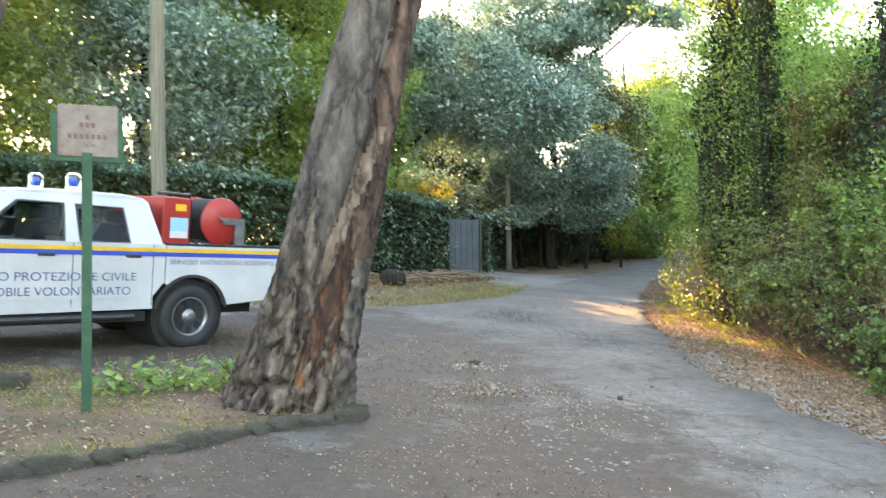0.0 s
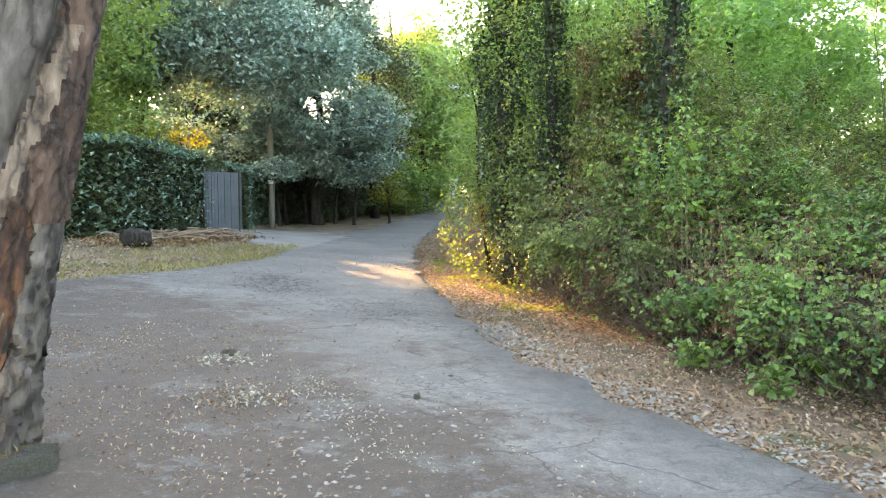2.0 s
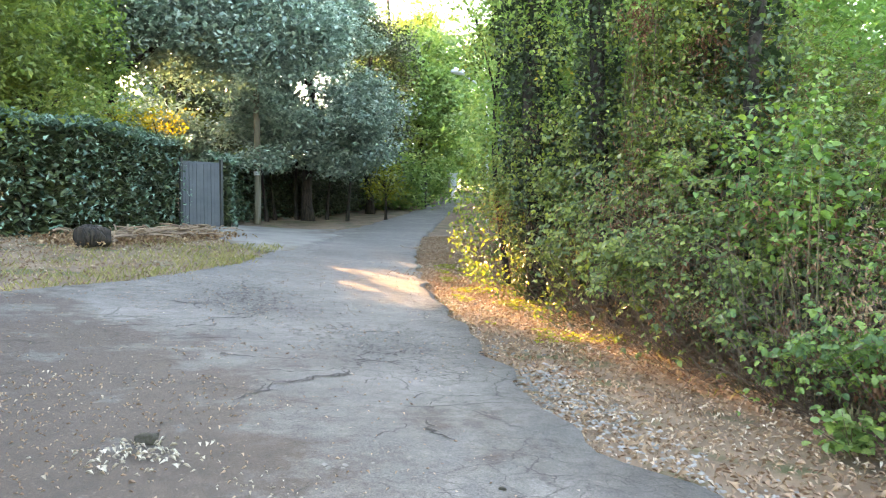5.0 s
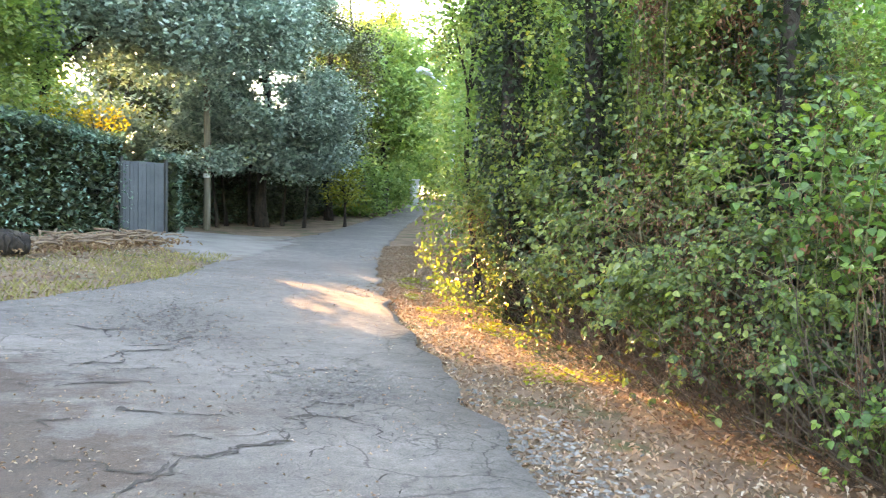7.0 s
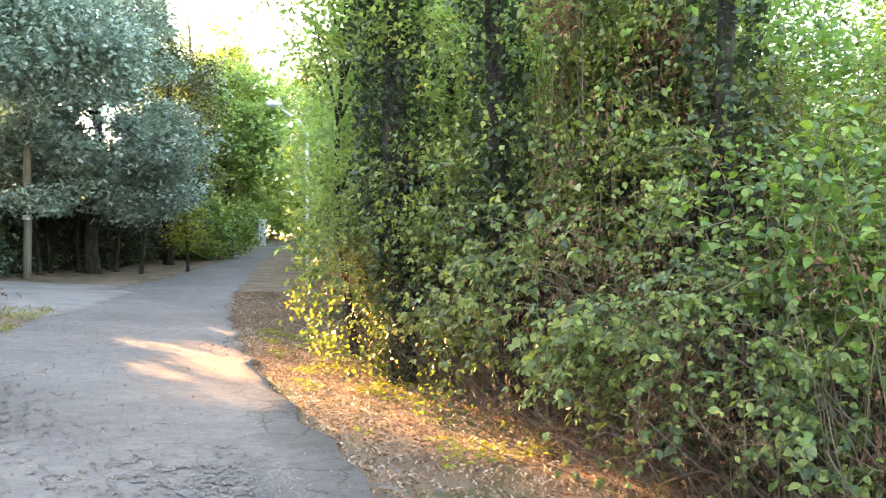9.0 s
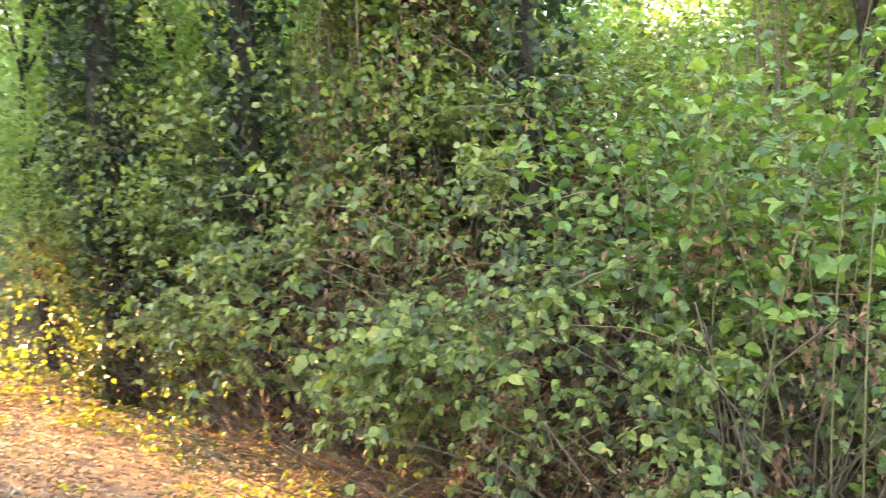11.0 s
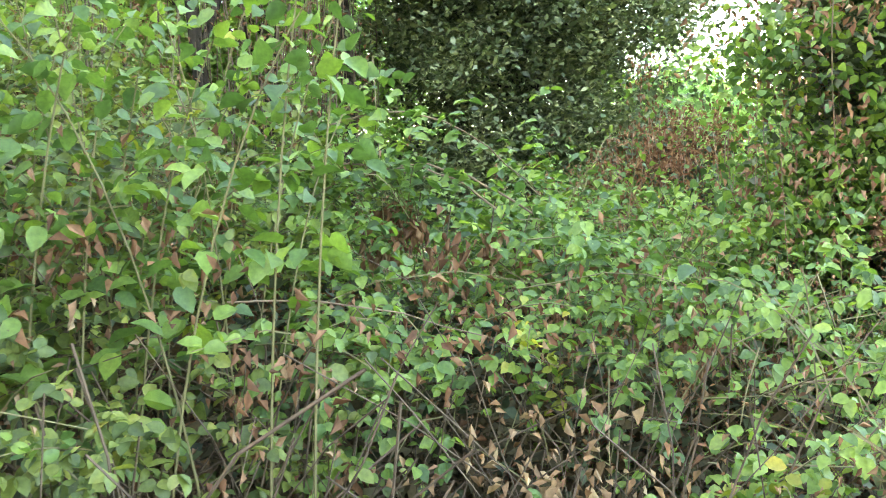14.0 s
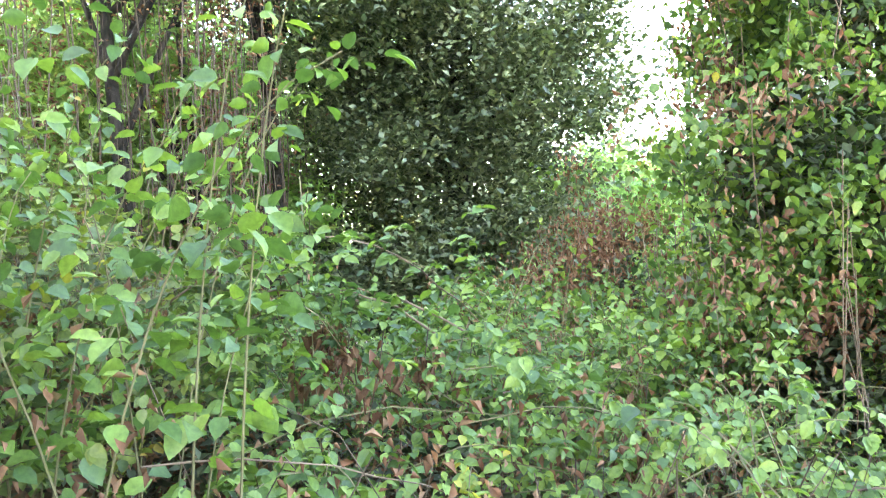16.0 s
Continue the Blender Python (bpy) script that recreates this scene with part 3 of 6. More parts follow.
def thicket(label, y0, y1, shoots, per, leaf, tmpl, length, dead, canes, depth=5.0, dry=1.0, mat=M_BRAMBLE):
    root = tagged(new("bramble_thicket"), label, "bramble thicket", "brambles along the lane", "stuff")
    P, out = bank_surface(int(shoots * 2.0), y0, y1, depth)
    # shoots grow in tiers and clumps, with hollows between them
    lump = np.array([noise.noise((a * 1.9, b * 1.9, c * 2.6 + 3)) + 0.5 * noise.noise((a * 4.3, b * 4.3, c * 5.0)) for a, b, c in P])
    keep = lump + 0.22 * rng.normal(size=len(P)) > 0.02
    P, out = P[keep] + out[keep] * np.clip(lump[keep], -0.2, 0.6)[:, None] * 0.85, out[keep]
    shoots = len(P)
    # the foot is thinly leaved and shows its stems
    low = P[:, 2] - ground_z(P[:, 0], P[:, 1]) < 0.5
    bare = low & (np.array([noise.noise((a * 0.8, b * 0.8, 3)) for a, b, _ in P]) + 0.25 * rng.normal(size=shoots) > -0.18)
    P, out = P[~bare], out[~bare]
    shoots = len(P)
    Q, way, L = sprays(P, out, per, length, leaf * 0.55)
    patch = np.array([noise.noise((a * 1.1, b * 1.1, c * 1.1 + 7)) for a, b, c in P]) + 0.25 * rng.normal(size=shoots)
    isdead = np.repeat(patch > np.quantile(patch, 1 - dead), per)
    live = np.flatnonzero(~isdead)
    w = np.repeat(way, per, axis=0)[live]
    side = np.cross(w, np.array([0.05, 0.02, 1.0]))
    side /= np.linalg.norm(side, axis=1)[:, None]
    hang = np.array([0, 0, -1.7]) * rng.random(len(live))[:, None]
    three = np.concatenate([w + hang, side + 0.25 * w + hang, -side + 0.25 * w + hang])
    size = np.tile(leaf * rng.uniform(0.6, 1.25, len(live)), 3)
    at, turn = np.tile(Q[live], (3, 1)), np.tile(np.repeat(out, per, axis=0)[live] * 0.85, (3, 1))
    deep = (at[:, 0] > 8.6) | (at[:, 1] < 6.6)
    leaves("leaves", at[~deep], size[~deep], mat, root, tmpl, up=0.1, droop=0.5, flat=turn[~deep], way=three[~deep])
    if deep.any():
        leaves("back_leaves", at[deep], size[deep], mat, root, LEAF6 if tmpl is LEAF8 else LEAF4, up=0.1, droop=0.5, flat=turn[deep], way=three[deep])
    leaves("dead_leaves", Q[isdead] + rng.normal(size=(isdead.sum(), 3)) * 0.04, leaf * 0.6, M_DEADLEAF, root, CURL, "shrivelled brown leaves", up=0.0, droop=1.2)
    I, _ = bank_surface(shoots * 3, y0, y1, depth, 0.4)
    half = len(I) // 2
    # inner layer coloured dark so that gaps between shoots look shaded
    leaves("inner_shade_leaves", I[:half] + rng.normal(size=(half, 3)) * 0.12, leaf * 1.7, M_DARKLEAF, root, up=0.3, droop=0.4)
    leaves("withered_leaves", I[half:] + rng.normal(size=(len(I) - half, 3)) * 0.13, leaf * 1.1, M_DEADLEAF, root, CURL, "withered brown leaves inside the thicket", up=0.0, droop=0.8)
    # fill the volume with dark leaves that stand in for shade below
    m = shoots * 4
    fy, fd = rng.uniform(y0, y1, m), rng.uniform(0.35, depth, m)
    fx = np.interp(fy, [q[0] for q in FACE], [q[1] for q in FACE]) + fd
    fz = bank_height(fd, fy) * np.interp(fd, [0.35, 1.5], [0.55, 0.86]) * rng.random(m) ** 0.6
    leaves("shade_fill_leaves", np.stack([fx, fy, ground_z(fx, fy) + fz], 1), leaf * 2.0, M_UNDER, root, LEAF3, up=0.2)
    c = Soup()
    for i in rng.permutation(shoots)[:canes]:
        k = np.linspace(-0.35, 1, 5)[:, None]
        q = P[i] + way[i] * L[i] * k - np.array([0, 0, 0.35 * L[i]]) * k * np.abs(k)
        c.tube(q, [0.0035, 0.003, 0.003, 0.0025, 0.0015], 3, cap=False)
    part("canes", c, M_GCANE, root)
    c = Soup()
    for _ in range(int(canes * 0.5 * dry)):
        y = rng.uniform(y0, y1)
        x = float(np.interp(y, [p[0] for p in FACE], [p[1] for p in FACE])) + rng.uniform(0.15, 1.2)
        a = np.array([x, y, float(ground_z(x, y)) - 0.03])
        b = a + np.array([rng.normal() * 0.5 - 0.2, rng.normal() * 0.7, rng.uniform(0.25, 1.5)])
        m = (a + b) / 2 + rng.normal(size=3) * 0.22
        k = np.linspace(0, 1, 6)[:, None]
        c.tube((1 - k) ** 2 * a + 2 * k * (1 - k) * m + k * k * b, rng.uniform(0.0015, 0.0038), 4, cap=False)
    part("dry_stems", c, M_VINE, root, "dry brown tangled stems")
    return root


thicket("dense green bramble thicket with dead brown sprays beside the lane", 3.0, 9.6, 6800, 5, 0.046, LEAF8, 0.4, 0.25, 1700)
thicket("dull green bramble mound with many dry brown sprays beside the lane", 9.4, 11.6, 2500, 5, 0.045, LEAF8, 0.4, 0.34, 700, mat=M_DULLBRAMBLE)
thicket("tall bramble thicket climbing the tree trunks", 11.4, 20.0, 5200, 5, 0.06, LEAF6, 0.5, 0.36, 1300, 3.5, 1.5, M_DULLBRAMBLE)
thicket("far bramble bank lining the lane", 19.8, 60.0, 6000, 4, 0.12, LEAF4, 0.7, 0.06, 300, 3.0, 0.4)

# ---- trees ----
# leaning trunk at the end of the stone-edged bed
root = thing("leaning_tree", (-0.36, 7.15, float(ground_z(-0.36, 7.15))), "thick leaning tree trunk with scarred peeling bark and an orange wound", "tree")
hh = np.concatenate([np.linspace(-0.2, 4.5, 260), np.linspace(4.55, 9.5, 50)])
rings = 120
a = np.linspace(0, 2 * np.pi, rings, endpoint=False)


def cleft(h):
    """The angle at which the long cleft runs at height h."""
    return float(np.interp(h, [1.2, 1.7, 2.25, 3.0, 4.5, 9.5], [4.5, 4.78, 5.2, 5.14, 5.05, 4.9]))


def turned(t, at):
    return (t - at + math.pi) % (2 * math.pi) - math.pi


def trunk_radius(h, t):
    up = max(h, 0)
    r = 0.3 + 0.16 * math.exp(-up * 1.05) - 0.009 * up
    low = math.exp(-max(h - 0.5, 0) * 1.1)
    q = noise.noise((math.cos(t) * 1.3, math.sin(t) * 1.3, h * 0.5)) * 0.12
    # buttresses at the foot
    q += abs(noise.noise((math.cos(t) * 3.0, math.sin(t) * 3.0, h * 0.9))) * 0.26 * math.exp(-up * 1.6)
    # thick broken plates below, long shallow ridges above
    plate = abs(noise.noise((math.cos(t) * 10 + 3, math.sin(t) * 10, h * 4.2)))
    q += (min(plate, 0.22) - 0.1) * (0.22 + 1.25 * low)
    q += abs(noise.noise((math.cos(t) * 7 + h * 0.6, math.sin(t) * 7, h * 0.9))) * 0.08
    q += noise.noise((math.cos(t) * 24, math.sin(t) * 24, h * 14)) * (0.02 + 0.05 * low)
    d = turned(t, cleft(h))
    if h > 1.1:
        deep = min(1.0, (h - 1.1) / 0.9)
        side = 0.05 + 0.03 * noise.noise((h * 2.5, 4, 1))
        q -= 0.34 * deep * math.exp(-(d / (0.09 + side)) ** 2)
        q += 0.1 * deep * math.exp(-((d + 0.34) / 0.22) ** 2) + 0.12 * deep * math.exp(-((d - 0.5) / 0.3) ** 2)
    # the hollow of the wound, with a rolled lip
    w = turned(t, 4.98 + 0.1 * h) / 0.36
    if 0.02 < h < 1.35:
        v = math.sin(math.pi * (h - 0.02) / 1.33) ** 0.5
        q -= 0.17 * v * math.exp(-w ** 4)
        q += 0.08 * v * math.exp(-((abs(w) - 1.25) / 0.3) ** 2)
    return r * (1 + q)


V = []
for h in hh:
    cx, cy = 0.25 * h + 0.003 * h * h + 0.05 * math.sin(max(h, 0) * 1.5), 0.03 * h
    for t in a:
        p = trunk_radius(h, t)
        V.append((cx + p * math.cos(t) * (1 + 0.12 * min(1, max(0, h - 0.6))), cy + p * math.sin(t), h))
k = len(hh)
trunk = part("trunk", Soup().add(V, [(i * rings + j, i * rings + (j + 1) % rings, (i + 1) * rings + (j + 1) % rings, (i + 1) * rings + j) for i in range(k - 1) for j in range(rings)]), M_BARK, root, smooth=True)
M_BAREWOOD = bark_mat("pale_bare_wood", (0.1, 0.065, 0.045), (0.24, 0.17, 0.125), (0.4, 0.31, 0.24), 7.0, 5.0)
M_SMOOTHBARK = bark_mat("smooth_grey_bark", (0.04, 0.031, 0.025), (0.11, 0.09, 0.077), (0.215, 0.182, 0.16), 6.0, 4.5)
for m in (M_BROWNBARK, M_BAREWOOD, M_SMOOTHBARK):
    trunk.data.materials.append(m)
for f in trunk.data.polygons:
    i, j = divmod(f.index, rings)
    h, d = hh[i], turned(a[j], cleft(hh[i]))
    rag = 0.12 * noise.noise((h * 3, a[j] * 4, 6)) + 0.06 * noise.noise((h * 11, a[j] * 12, 8))
    if h > 1.0 and 0.04 + rag < d < 0.3 + rag and h < 2.3:
        f.material_index = 2
    elif h > 1.2 and 0.02 + rag < d < 1.9:
        f.material_index = 1
    elif h + 4 * rag > 1.5 or (h < 1.3 and 5.42 + rag < a[j]):
        f.material_index = 3
# wound: a lens of bare wood set in the bark
V = []
for i, h in enumerate(np.linspace(0.06, 1.3, 40)):
    w = 0.36 * math.sin(math.pi * (i + 0.5) / 40) ** 0.5
    for j in range(13):
        t = 4.98 + 0.1 * h + w * (j - 6) / 6
        p = (0.3 + 0.16 * math.exp(-h * 1.05)) * (0.985 + 0.05 * ((j - 6) / 6) ** 2 + 0.09 * noise.noise((t * 9, h * 2.2, 2)) + 0.05 * noise.noise((t * 25, h * 7, 2)))
        V.append((0.25 * h + 0.003 * h * h + 0.05 * math.sin(h * 1.5) + p * math.cos(t), 0.03 * h + p * math.sin(t), h))
part("wound", Soup().add(V, [(i * 13 + j, i * 13 + j + 1, (i + 1) * 13 + j + 1, (i + 1) * 13 + j) for i in range(39) for j in range(12)]), M_HEART, root, "bare orange-brown wound in the bark", True)
for top in ((1.2, 1.5, 9), (4.2, -0.5, 9.5), (3.0, 2.5, 11), (2.0, -2.5, 10)):
    t = np.linspace(0, 1, 8)[:, None]
    part("limb", Soup().tube((1 - t) * np.array([1.9, 0.2, 7]) + t * np.array(top) + np.array([0, 0, 0.6]) * t * (1 - t), np.linspace(0.16, 0.03, 8), 8, 0.05), M_BARK, root, smooth=True)
# crown stays out of view; spread wide to shade lane and bank
leaves("crown", crown_points([(2.6, 0.2, 10.5), (5.0, 2.5, 11.0), (1.0, -2.5, 10.5)], [(4.2, 4.2, 1.8), (3.4, 3.4, 1.6), (3.4, 3.4, 1.6)], 30000, 0.5, 0.3, 240), 0.12, M_GREEN, root, droop=0.3)

tree("brown tree trunk standing in the bed by the sign", -2.72, 5.8, 8.0, 0.27, [(0, 0, 8.5)], [(2.5, 2.5, 1.6)], M_GREEN, 6000, 0.09, M_BARK, lean=(1.2, 0.0))

WOOD_L = "woodland trees behind the hedge"
tree("tall green broadleaf tree behind the truck", -9.5, 20.5, 9, 0.2, [(0, 0, 5), (1, 1, 8.2)], [(3.6, 3.2, 3.3), (3, 3, 2.4)], M_GREEN, 50000, 0.15, group=WOOD_L, clumps=260)
tree("dark grey-green evergreen tree behind the hedge", -5.0, 24.0, 9, 0.2, [(0, 0, 4.6), (-0.5, 0, 8.2)], [(3.3, 3, 3.2), (2.8, 3, 2.4)], M_HOLM, 50000, 0.15, group=WOOD_L, clumps=260)
tree("green broadleaf tree with thin crown behind the hedge", -1.5, 27.0, 10, 0.2, [(0, 0, 4.8), (0.3, 0, 9.2)], [(3.0, 3, 3.0), (2.2, 2.4, 2.0)], M_GREEN, 46000, 0.15, group=WOOD_L, clumps=220)
tree("light green broadleaf tree above the ivy hedge", 0.6, 31.0, 9, 0.2, [(0, 0, 5.6), (-1.0, 0, 8.8)], [(2.6, 2.6, 2.8), (2.4, 2.4, 1.8)], M_LOCUST, 40000, 0.15, group=WOOD_L, clumps=180)
tree("dark grey-green evergreen tree behind the gate", 1.5, 44.0, 12, 0.25, [(-2.5, 0, 5), (-2.5, 0, 9.5)], [(3, 3, 4), (3, 3, 3)], M_HOLM, 36000, 0.24, group=WOOD_L, clumps=200)
tree("tall green tree at the back of the wood", -12.0, 32.0, 13, 0.25, [(0, 0, 6), (1, 0, 10.5)], [(4.5, 4, 4.5), (3.5, 3, 3)], M_GREEN, 36000, 0.24, group=WOOD_L, clumps=220)
tree("tall green tree at the back of the wood", -4.0, 36.0, 13, 0.25, [(0, 0, 6), (-1, 0, 11)], [(4, 4, 4.5), (2.8, 3, 2.5)], M_GREEN, 36000, 0.24, group=WOOD_L, clumps=200)
tree("dense green tree beyond the truck", -15.0, 19.0, 10, 0.25, [(0, 0, 4.5), (0, 0, 8.5)], [(4, 3.4, 4), (3.4, 3, 2.5)], M_GREEN, 46000, 0.16, group=WOOD_L, clumps=220)

tree("large bushy grey-green holm oak beside the lane", 10.3, 38.2, 10, 0.24, [(0, 0, 5.4), (-0.5, 0, 9.4), (1.7, -1.6, 3.5), (-1.6, -1.8, 4.0), (0, 0, 12.5), (0.2, -2.0, 3.3), (2.4, -2.2, 11.3), (4.0, -3.0, 11.7)], [(3.5, 3.2, 3.3), (3.5, 3.2, 3.0), (1.7, 2.0, 1.7), (1.7, 2, 2.2), (3, 3, 2.4), (1.6, 1.4, 1.4), (2.0, 2.0, 1.2), (1.9, 1.9, 1.0)], M_HOLM, 110000, 0.17, shape=LEAF4, group=WOOD_L, clumps=250, spread=0.42)
for dx, dy, hgt in ((-2.3, -0.6, 3.4), (-1.7, 0.3, 3.6), (1.3, -0.2, 3.2), (0.7, 0.5, 3.4), (-0.6, 0.6, 3.5)):
    tree("thin dark stem under the holm oak", 10.6 + dx, 38.2 + dy, hgt, 0.07, [(0, 0, hgt)], [(0.9, 0.9, 0.5)], M_HOLM, 900, 0.14, clumps=14, group="stems under the holm oak", limbs=3)
# filler shrubs, coloured dark to make the recess below the oak look shaded
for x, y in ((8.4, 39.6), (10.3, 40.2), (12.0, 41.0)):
    tree("low dark filler shrub painting the shade under the holm oak", x, y, 1.5, 0.05, [(0, 0, 1.2)], [(1.3, 0.9, 1.3)], M_DARKLEAF, 7000, 0.12, name="shrub", category="undergrowth", clumps=60, spread=0.25, hollow=0.1, group="shrubs under the holm oak")
tree("dark evergreen tree by the bend of the lane", 14.2, 42.5, 8, 0.2, [(0, 0, 3.4), (0, 0, 7)], [(2.2, 2.2, 2.8), (2.4, 2.2, 2.4)], M_DARKLEAF, 22000, 0.15, group=WOOD_L, clumps=160)
tree("green tree by the far bend of the lane", 18.5, 51.0, 12, 0.25, [(0, 0, 5), (0, 0, 10)], [(3.2, 3, 4), (3, 3, 3)], M_GREEN, 22000, 0.18, group=WOOD_L, clumps=160)
tree("green tree by the far bend of the lane", 25.0, 62.0, 13, 0.25, [(0, 0, 6), (0, 0, 10.5)], [(4.2, 4, 4.5), (3.5, 3, 3)], M_LOCUST, 20000, 0.22, group=WOOD_L, clumps=150)
tree("dark green tree closing the bend of the lane", 21.5, 57.5, 12, 0.25, [(0, 0, 4), (0, 0, 9)], [(3.0, 3, 4), (3, 3, 3.4)], M_LOCUST, 24000, 0.24, group=WOOD_L, clumps=150)
tree("green tree closing the bend of the lane", 30.0, 60.0, 12, 0.25, [(0, 0, 4), (0, 0, 9)], [(4.0, 4, 4), (4, 3, 3.4)], M_LOCUST, 22000, 0.26, group=WOOD_L, clumps=150)
for x, y, r in ((19.0, 50.0, 2.0), (22.0, 57.0, 2.6), (26.0, 60.5, 3.0), (16.3, 45.0, 1.4)):
    tree("low light green bush by the bend of the lane", x, y, 2.0, 0.06, [(0, 0, 1.5)], [(r, r, 1.6)], M_LOCUST, 9000, 0.22, name="bush", category="bush", clumps=90, hollow=0.2, group="bushes by the bend")
tree("sunlit yellow-green shrub at the lane side", 13.6, 38.5, 2.2, 0.06, [(0, 0, 1.7)], [(0.7, 0.7, 1.0)], M_WEEDY, 1100, 0.13, name="shrub", category="shrub", clumps=40, spread=0.3)
tree("sunlit yellow shrub above the gate hedge", 3.9, 31.2, 3.2, 0.05, [(0, 0, 3.1), (-1.3, -0.8, 3.0)], [(0.7, 0.6, 0.5), (0.9, 0.7, 0.4)], M_YELLOW, 700, 0.12, name="shrub", category="shrub", clumps=40, spread=0.25, limbs=8)

tree("leafy tree behind the ivy hedge", -0.8, 35.0, 5.5, 0.13, [(0, 0, 3.6), (-3.2, 0.5, 3.8)], [(2.3, 1.8, 1.9), (2.4, 1.8, 2.0)], M_HOLM, 22000, 0.18, group=WOOD_L, clumps=150, hollow=0.2)
tree("thin sunlit tree behind the gate", 4.9, 40.0, 5.0, 0.08, [(0, 0, 2.8), (-1.8, 0, 2.6)], [(1.9, 1.3, 1.4), (1.6, 1.3, 1.4)], M_HOLM, 14000, 0.19, group=WOOD_L, clumps=120, hollow=0.1)
tree("tall green tree beyond the bend of the lane", 19.0, 47.5, 8, 0.22, [(0, 0, 5.2), (0.5, 0, 7.2)], [(2.8, 2.6, 3.0), (3.0, 2.8, 2.2)], M_LOCUST, 26000, 0.24, group=WOOD_L, clumps=170)
tree("leafy tree reaching over the gate", 2.6, 32.0, 8, 0.14, [(0.6, 0, 7.4), (2.2, 1.0, 8.6), (4.6, 0.6, 6.5), (3.2, 0, 5.5), (0.5, 0.2, 5.4)], [(2.4, 2.0, 2.0), (2.4, 2.2, 2.0), (2.6, 2.0, 1.7), (2.2, 1.6, 1.0), (1.7, 1.5, 1.0)], M_HOLM, 62000, 0.17, group=WOOD_L, clumps=200, shape=LEAF4)
tree("tall tree at the back of the wood", 7.0, 52.0, 15, 0.25, [(2, 0, 5), (1.8, 0, 10.5), (4.5, 0, 12.0)], [(3.5, 3, 4), (3.6, 3, 4), (3.2, 3, 3)], M_DARKLEAF, 44000, 0.26, group=WOOD_L, clumps=180)
tree("low tree at the back of the wood", 2.5, 50.0, 4, 0.2, [(0, 0, 2.0)], [(4, 3, 2.6)], M_GREEN, 22000, 0.24, group=WOOD_L, clumps=150)
for x, y, mat in ((1.5, 63.0, M_GREEN), (6.5, 61.0, M_HOLM), (11.5, 62.0, M_GREEN), (9.0, 56.0, M_GREEN)):
    tree("tall dull green tree far back in the wood", x, y, 7.5, 0.22, [(0, 0, 3.6), (0.6, 0, 5.4)], [(3.6, 3, 3.4), (2.8, 2.6, 2.2)], mat, 15000, 0.3, group=WOOD_L, clumps=150, hollow=0.2)
far = tagged(new("far_wood"), "distant green wood closing the view all round", "wood", kind="stuff")
FP = []
for a0 in np.linspace(0, 2 * np.pi, 90, endpoint=False):
    d = rng.uniform(62, 85)
    fx, fy = 5 + d * math.sin(a0), 15 + d * math.cos(a0)
    ahead = abs((a0 + 0.107 + math.pi) % (2 * math.pi) - math.pi) < 0.14
    gap = abs(a0 - 2.09) < 0.17
    h = rng.uniform(3.2, 4.2) if gap or ahead else rng.uniform(7, 10)
    FP.append(crown_points([(fx, fy, float(ground_z(fx, fy)) + h * 0.5)], [(4.5, 4.5, h * 0.55)], 1900, 0.7, 0.3, 60))
leaves("leaves", np.concatenate(FP), 0.7, M_GREEN, far, LEAF3)
st = Soup()
for a0 in np.linspace(0, 2 * np.pi, 90, endpoint=False):
    fx, fy = 5 + 70 * math.sin(a0), 15 + 70 * math.cos(a0)
    st.tube([(fx, fy, float(ground_z(fx, fy)) - 0.3), (fx, fy, float(ground_z(fx, fy)) + 4)], 0.25, 6)
part("trunks", st, M_DARKBARK, far)

WOOD_R = "trees behind the brambles"
BRIGHT = "bright green thin-leaved tree behind the brambles"
for x, y, hgt, rr, n in ((11.0, 19.2, 7.0, 1.8, 14000), (13.3, 24.0, 10.5, 1.8, 18000), (13.2, 15.8, 7.0, 2.2, 20000), (14.6, 18.6, 8.0, 2.4, 22000), (15.2, 26.0, 7.5, 2.4, 15000), (18.0, 33.5, 6.5, 2.2, 14000), (23.5, 40.0, 8.5, 3.2, 14000),
                         (19.5, 12.5, 8.5, 3.4, 24000), (20.0, 23.5, 8.0, 3.6, 20000), (17.0, 26.0, 8.5, 3.6, 18000), (28.0, 46.0, 10, 5, 18000), (20.5, 7.0, 7.5, 3.2, 20000), (18.5, 9.5, 6.5, 2.6, 20000), (25.0, 10.0, 9.0, 4.5, 24000), (17.0, 11.5, 5.0, 2.0, 14000), (14.0, 1.0, 4.5, 2.0, 12000), (30.0, -5.0, 6.2, 4.0, 20000), (20.0, 2.4, 5.0, 2.4, 18000), (25.5, -1.0, 4.6, 2.6, 20000), (36.0, -9.0, 8.0, 5.0, 20000), (40.0, -16.0, 8.0, 5.0, 18000), (23.5, 13.6, 8.5, 3.0, 20000), (26.0, 28.0, 12.0, 4.6, 50000), (20.8, 15.8, 6.4, 2.6, 18000), (25.0, 21.5, 6.5, 3.6, 16000)):
    blue = int(x * 2 + y) % 2 == 0 and x > 11
    tree(BRIGHT.replace("bright", "blue") if blue else BRIGHT, x, y, hgt * 0.9, 0.13, [(0, 0, hgt * 0.62)], [(rr, rr, hgt * 0.42)], M_TEAL if blue else M_LOCUST, int(n * 1.0), 0.13 if y < 20 else 0.17, group=WOOD_R, clumps=130, hollow=0.4, spread=0.4)
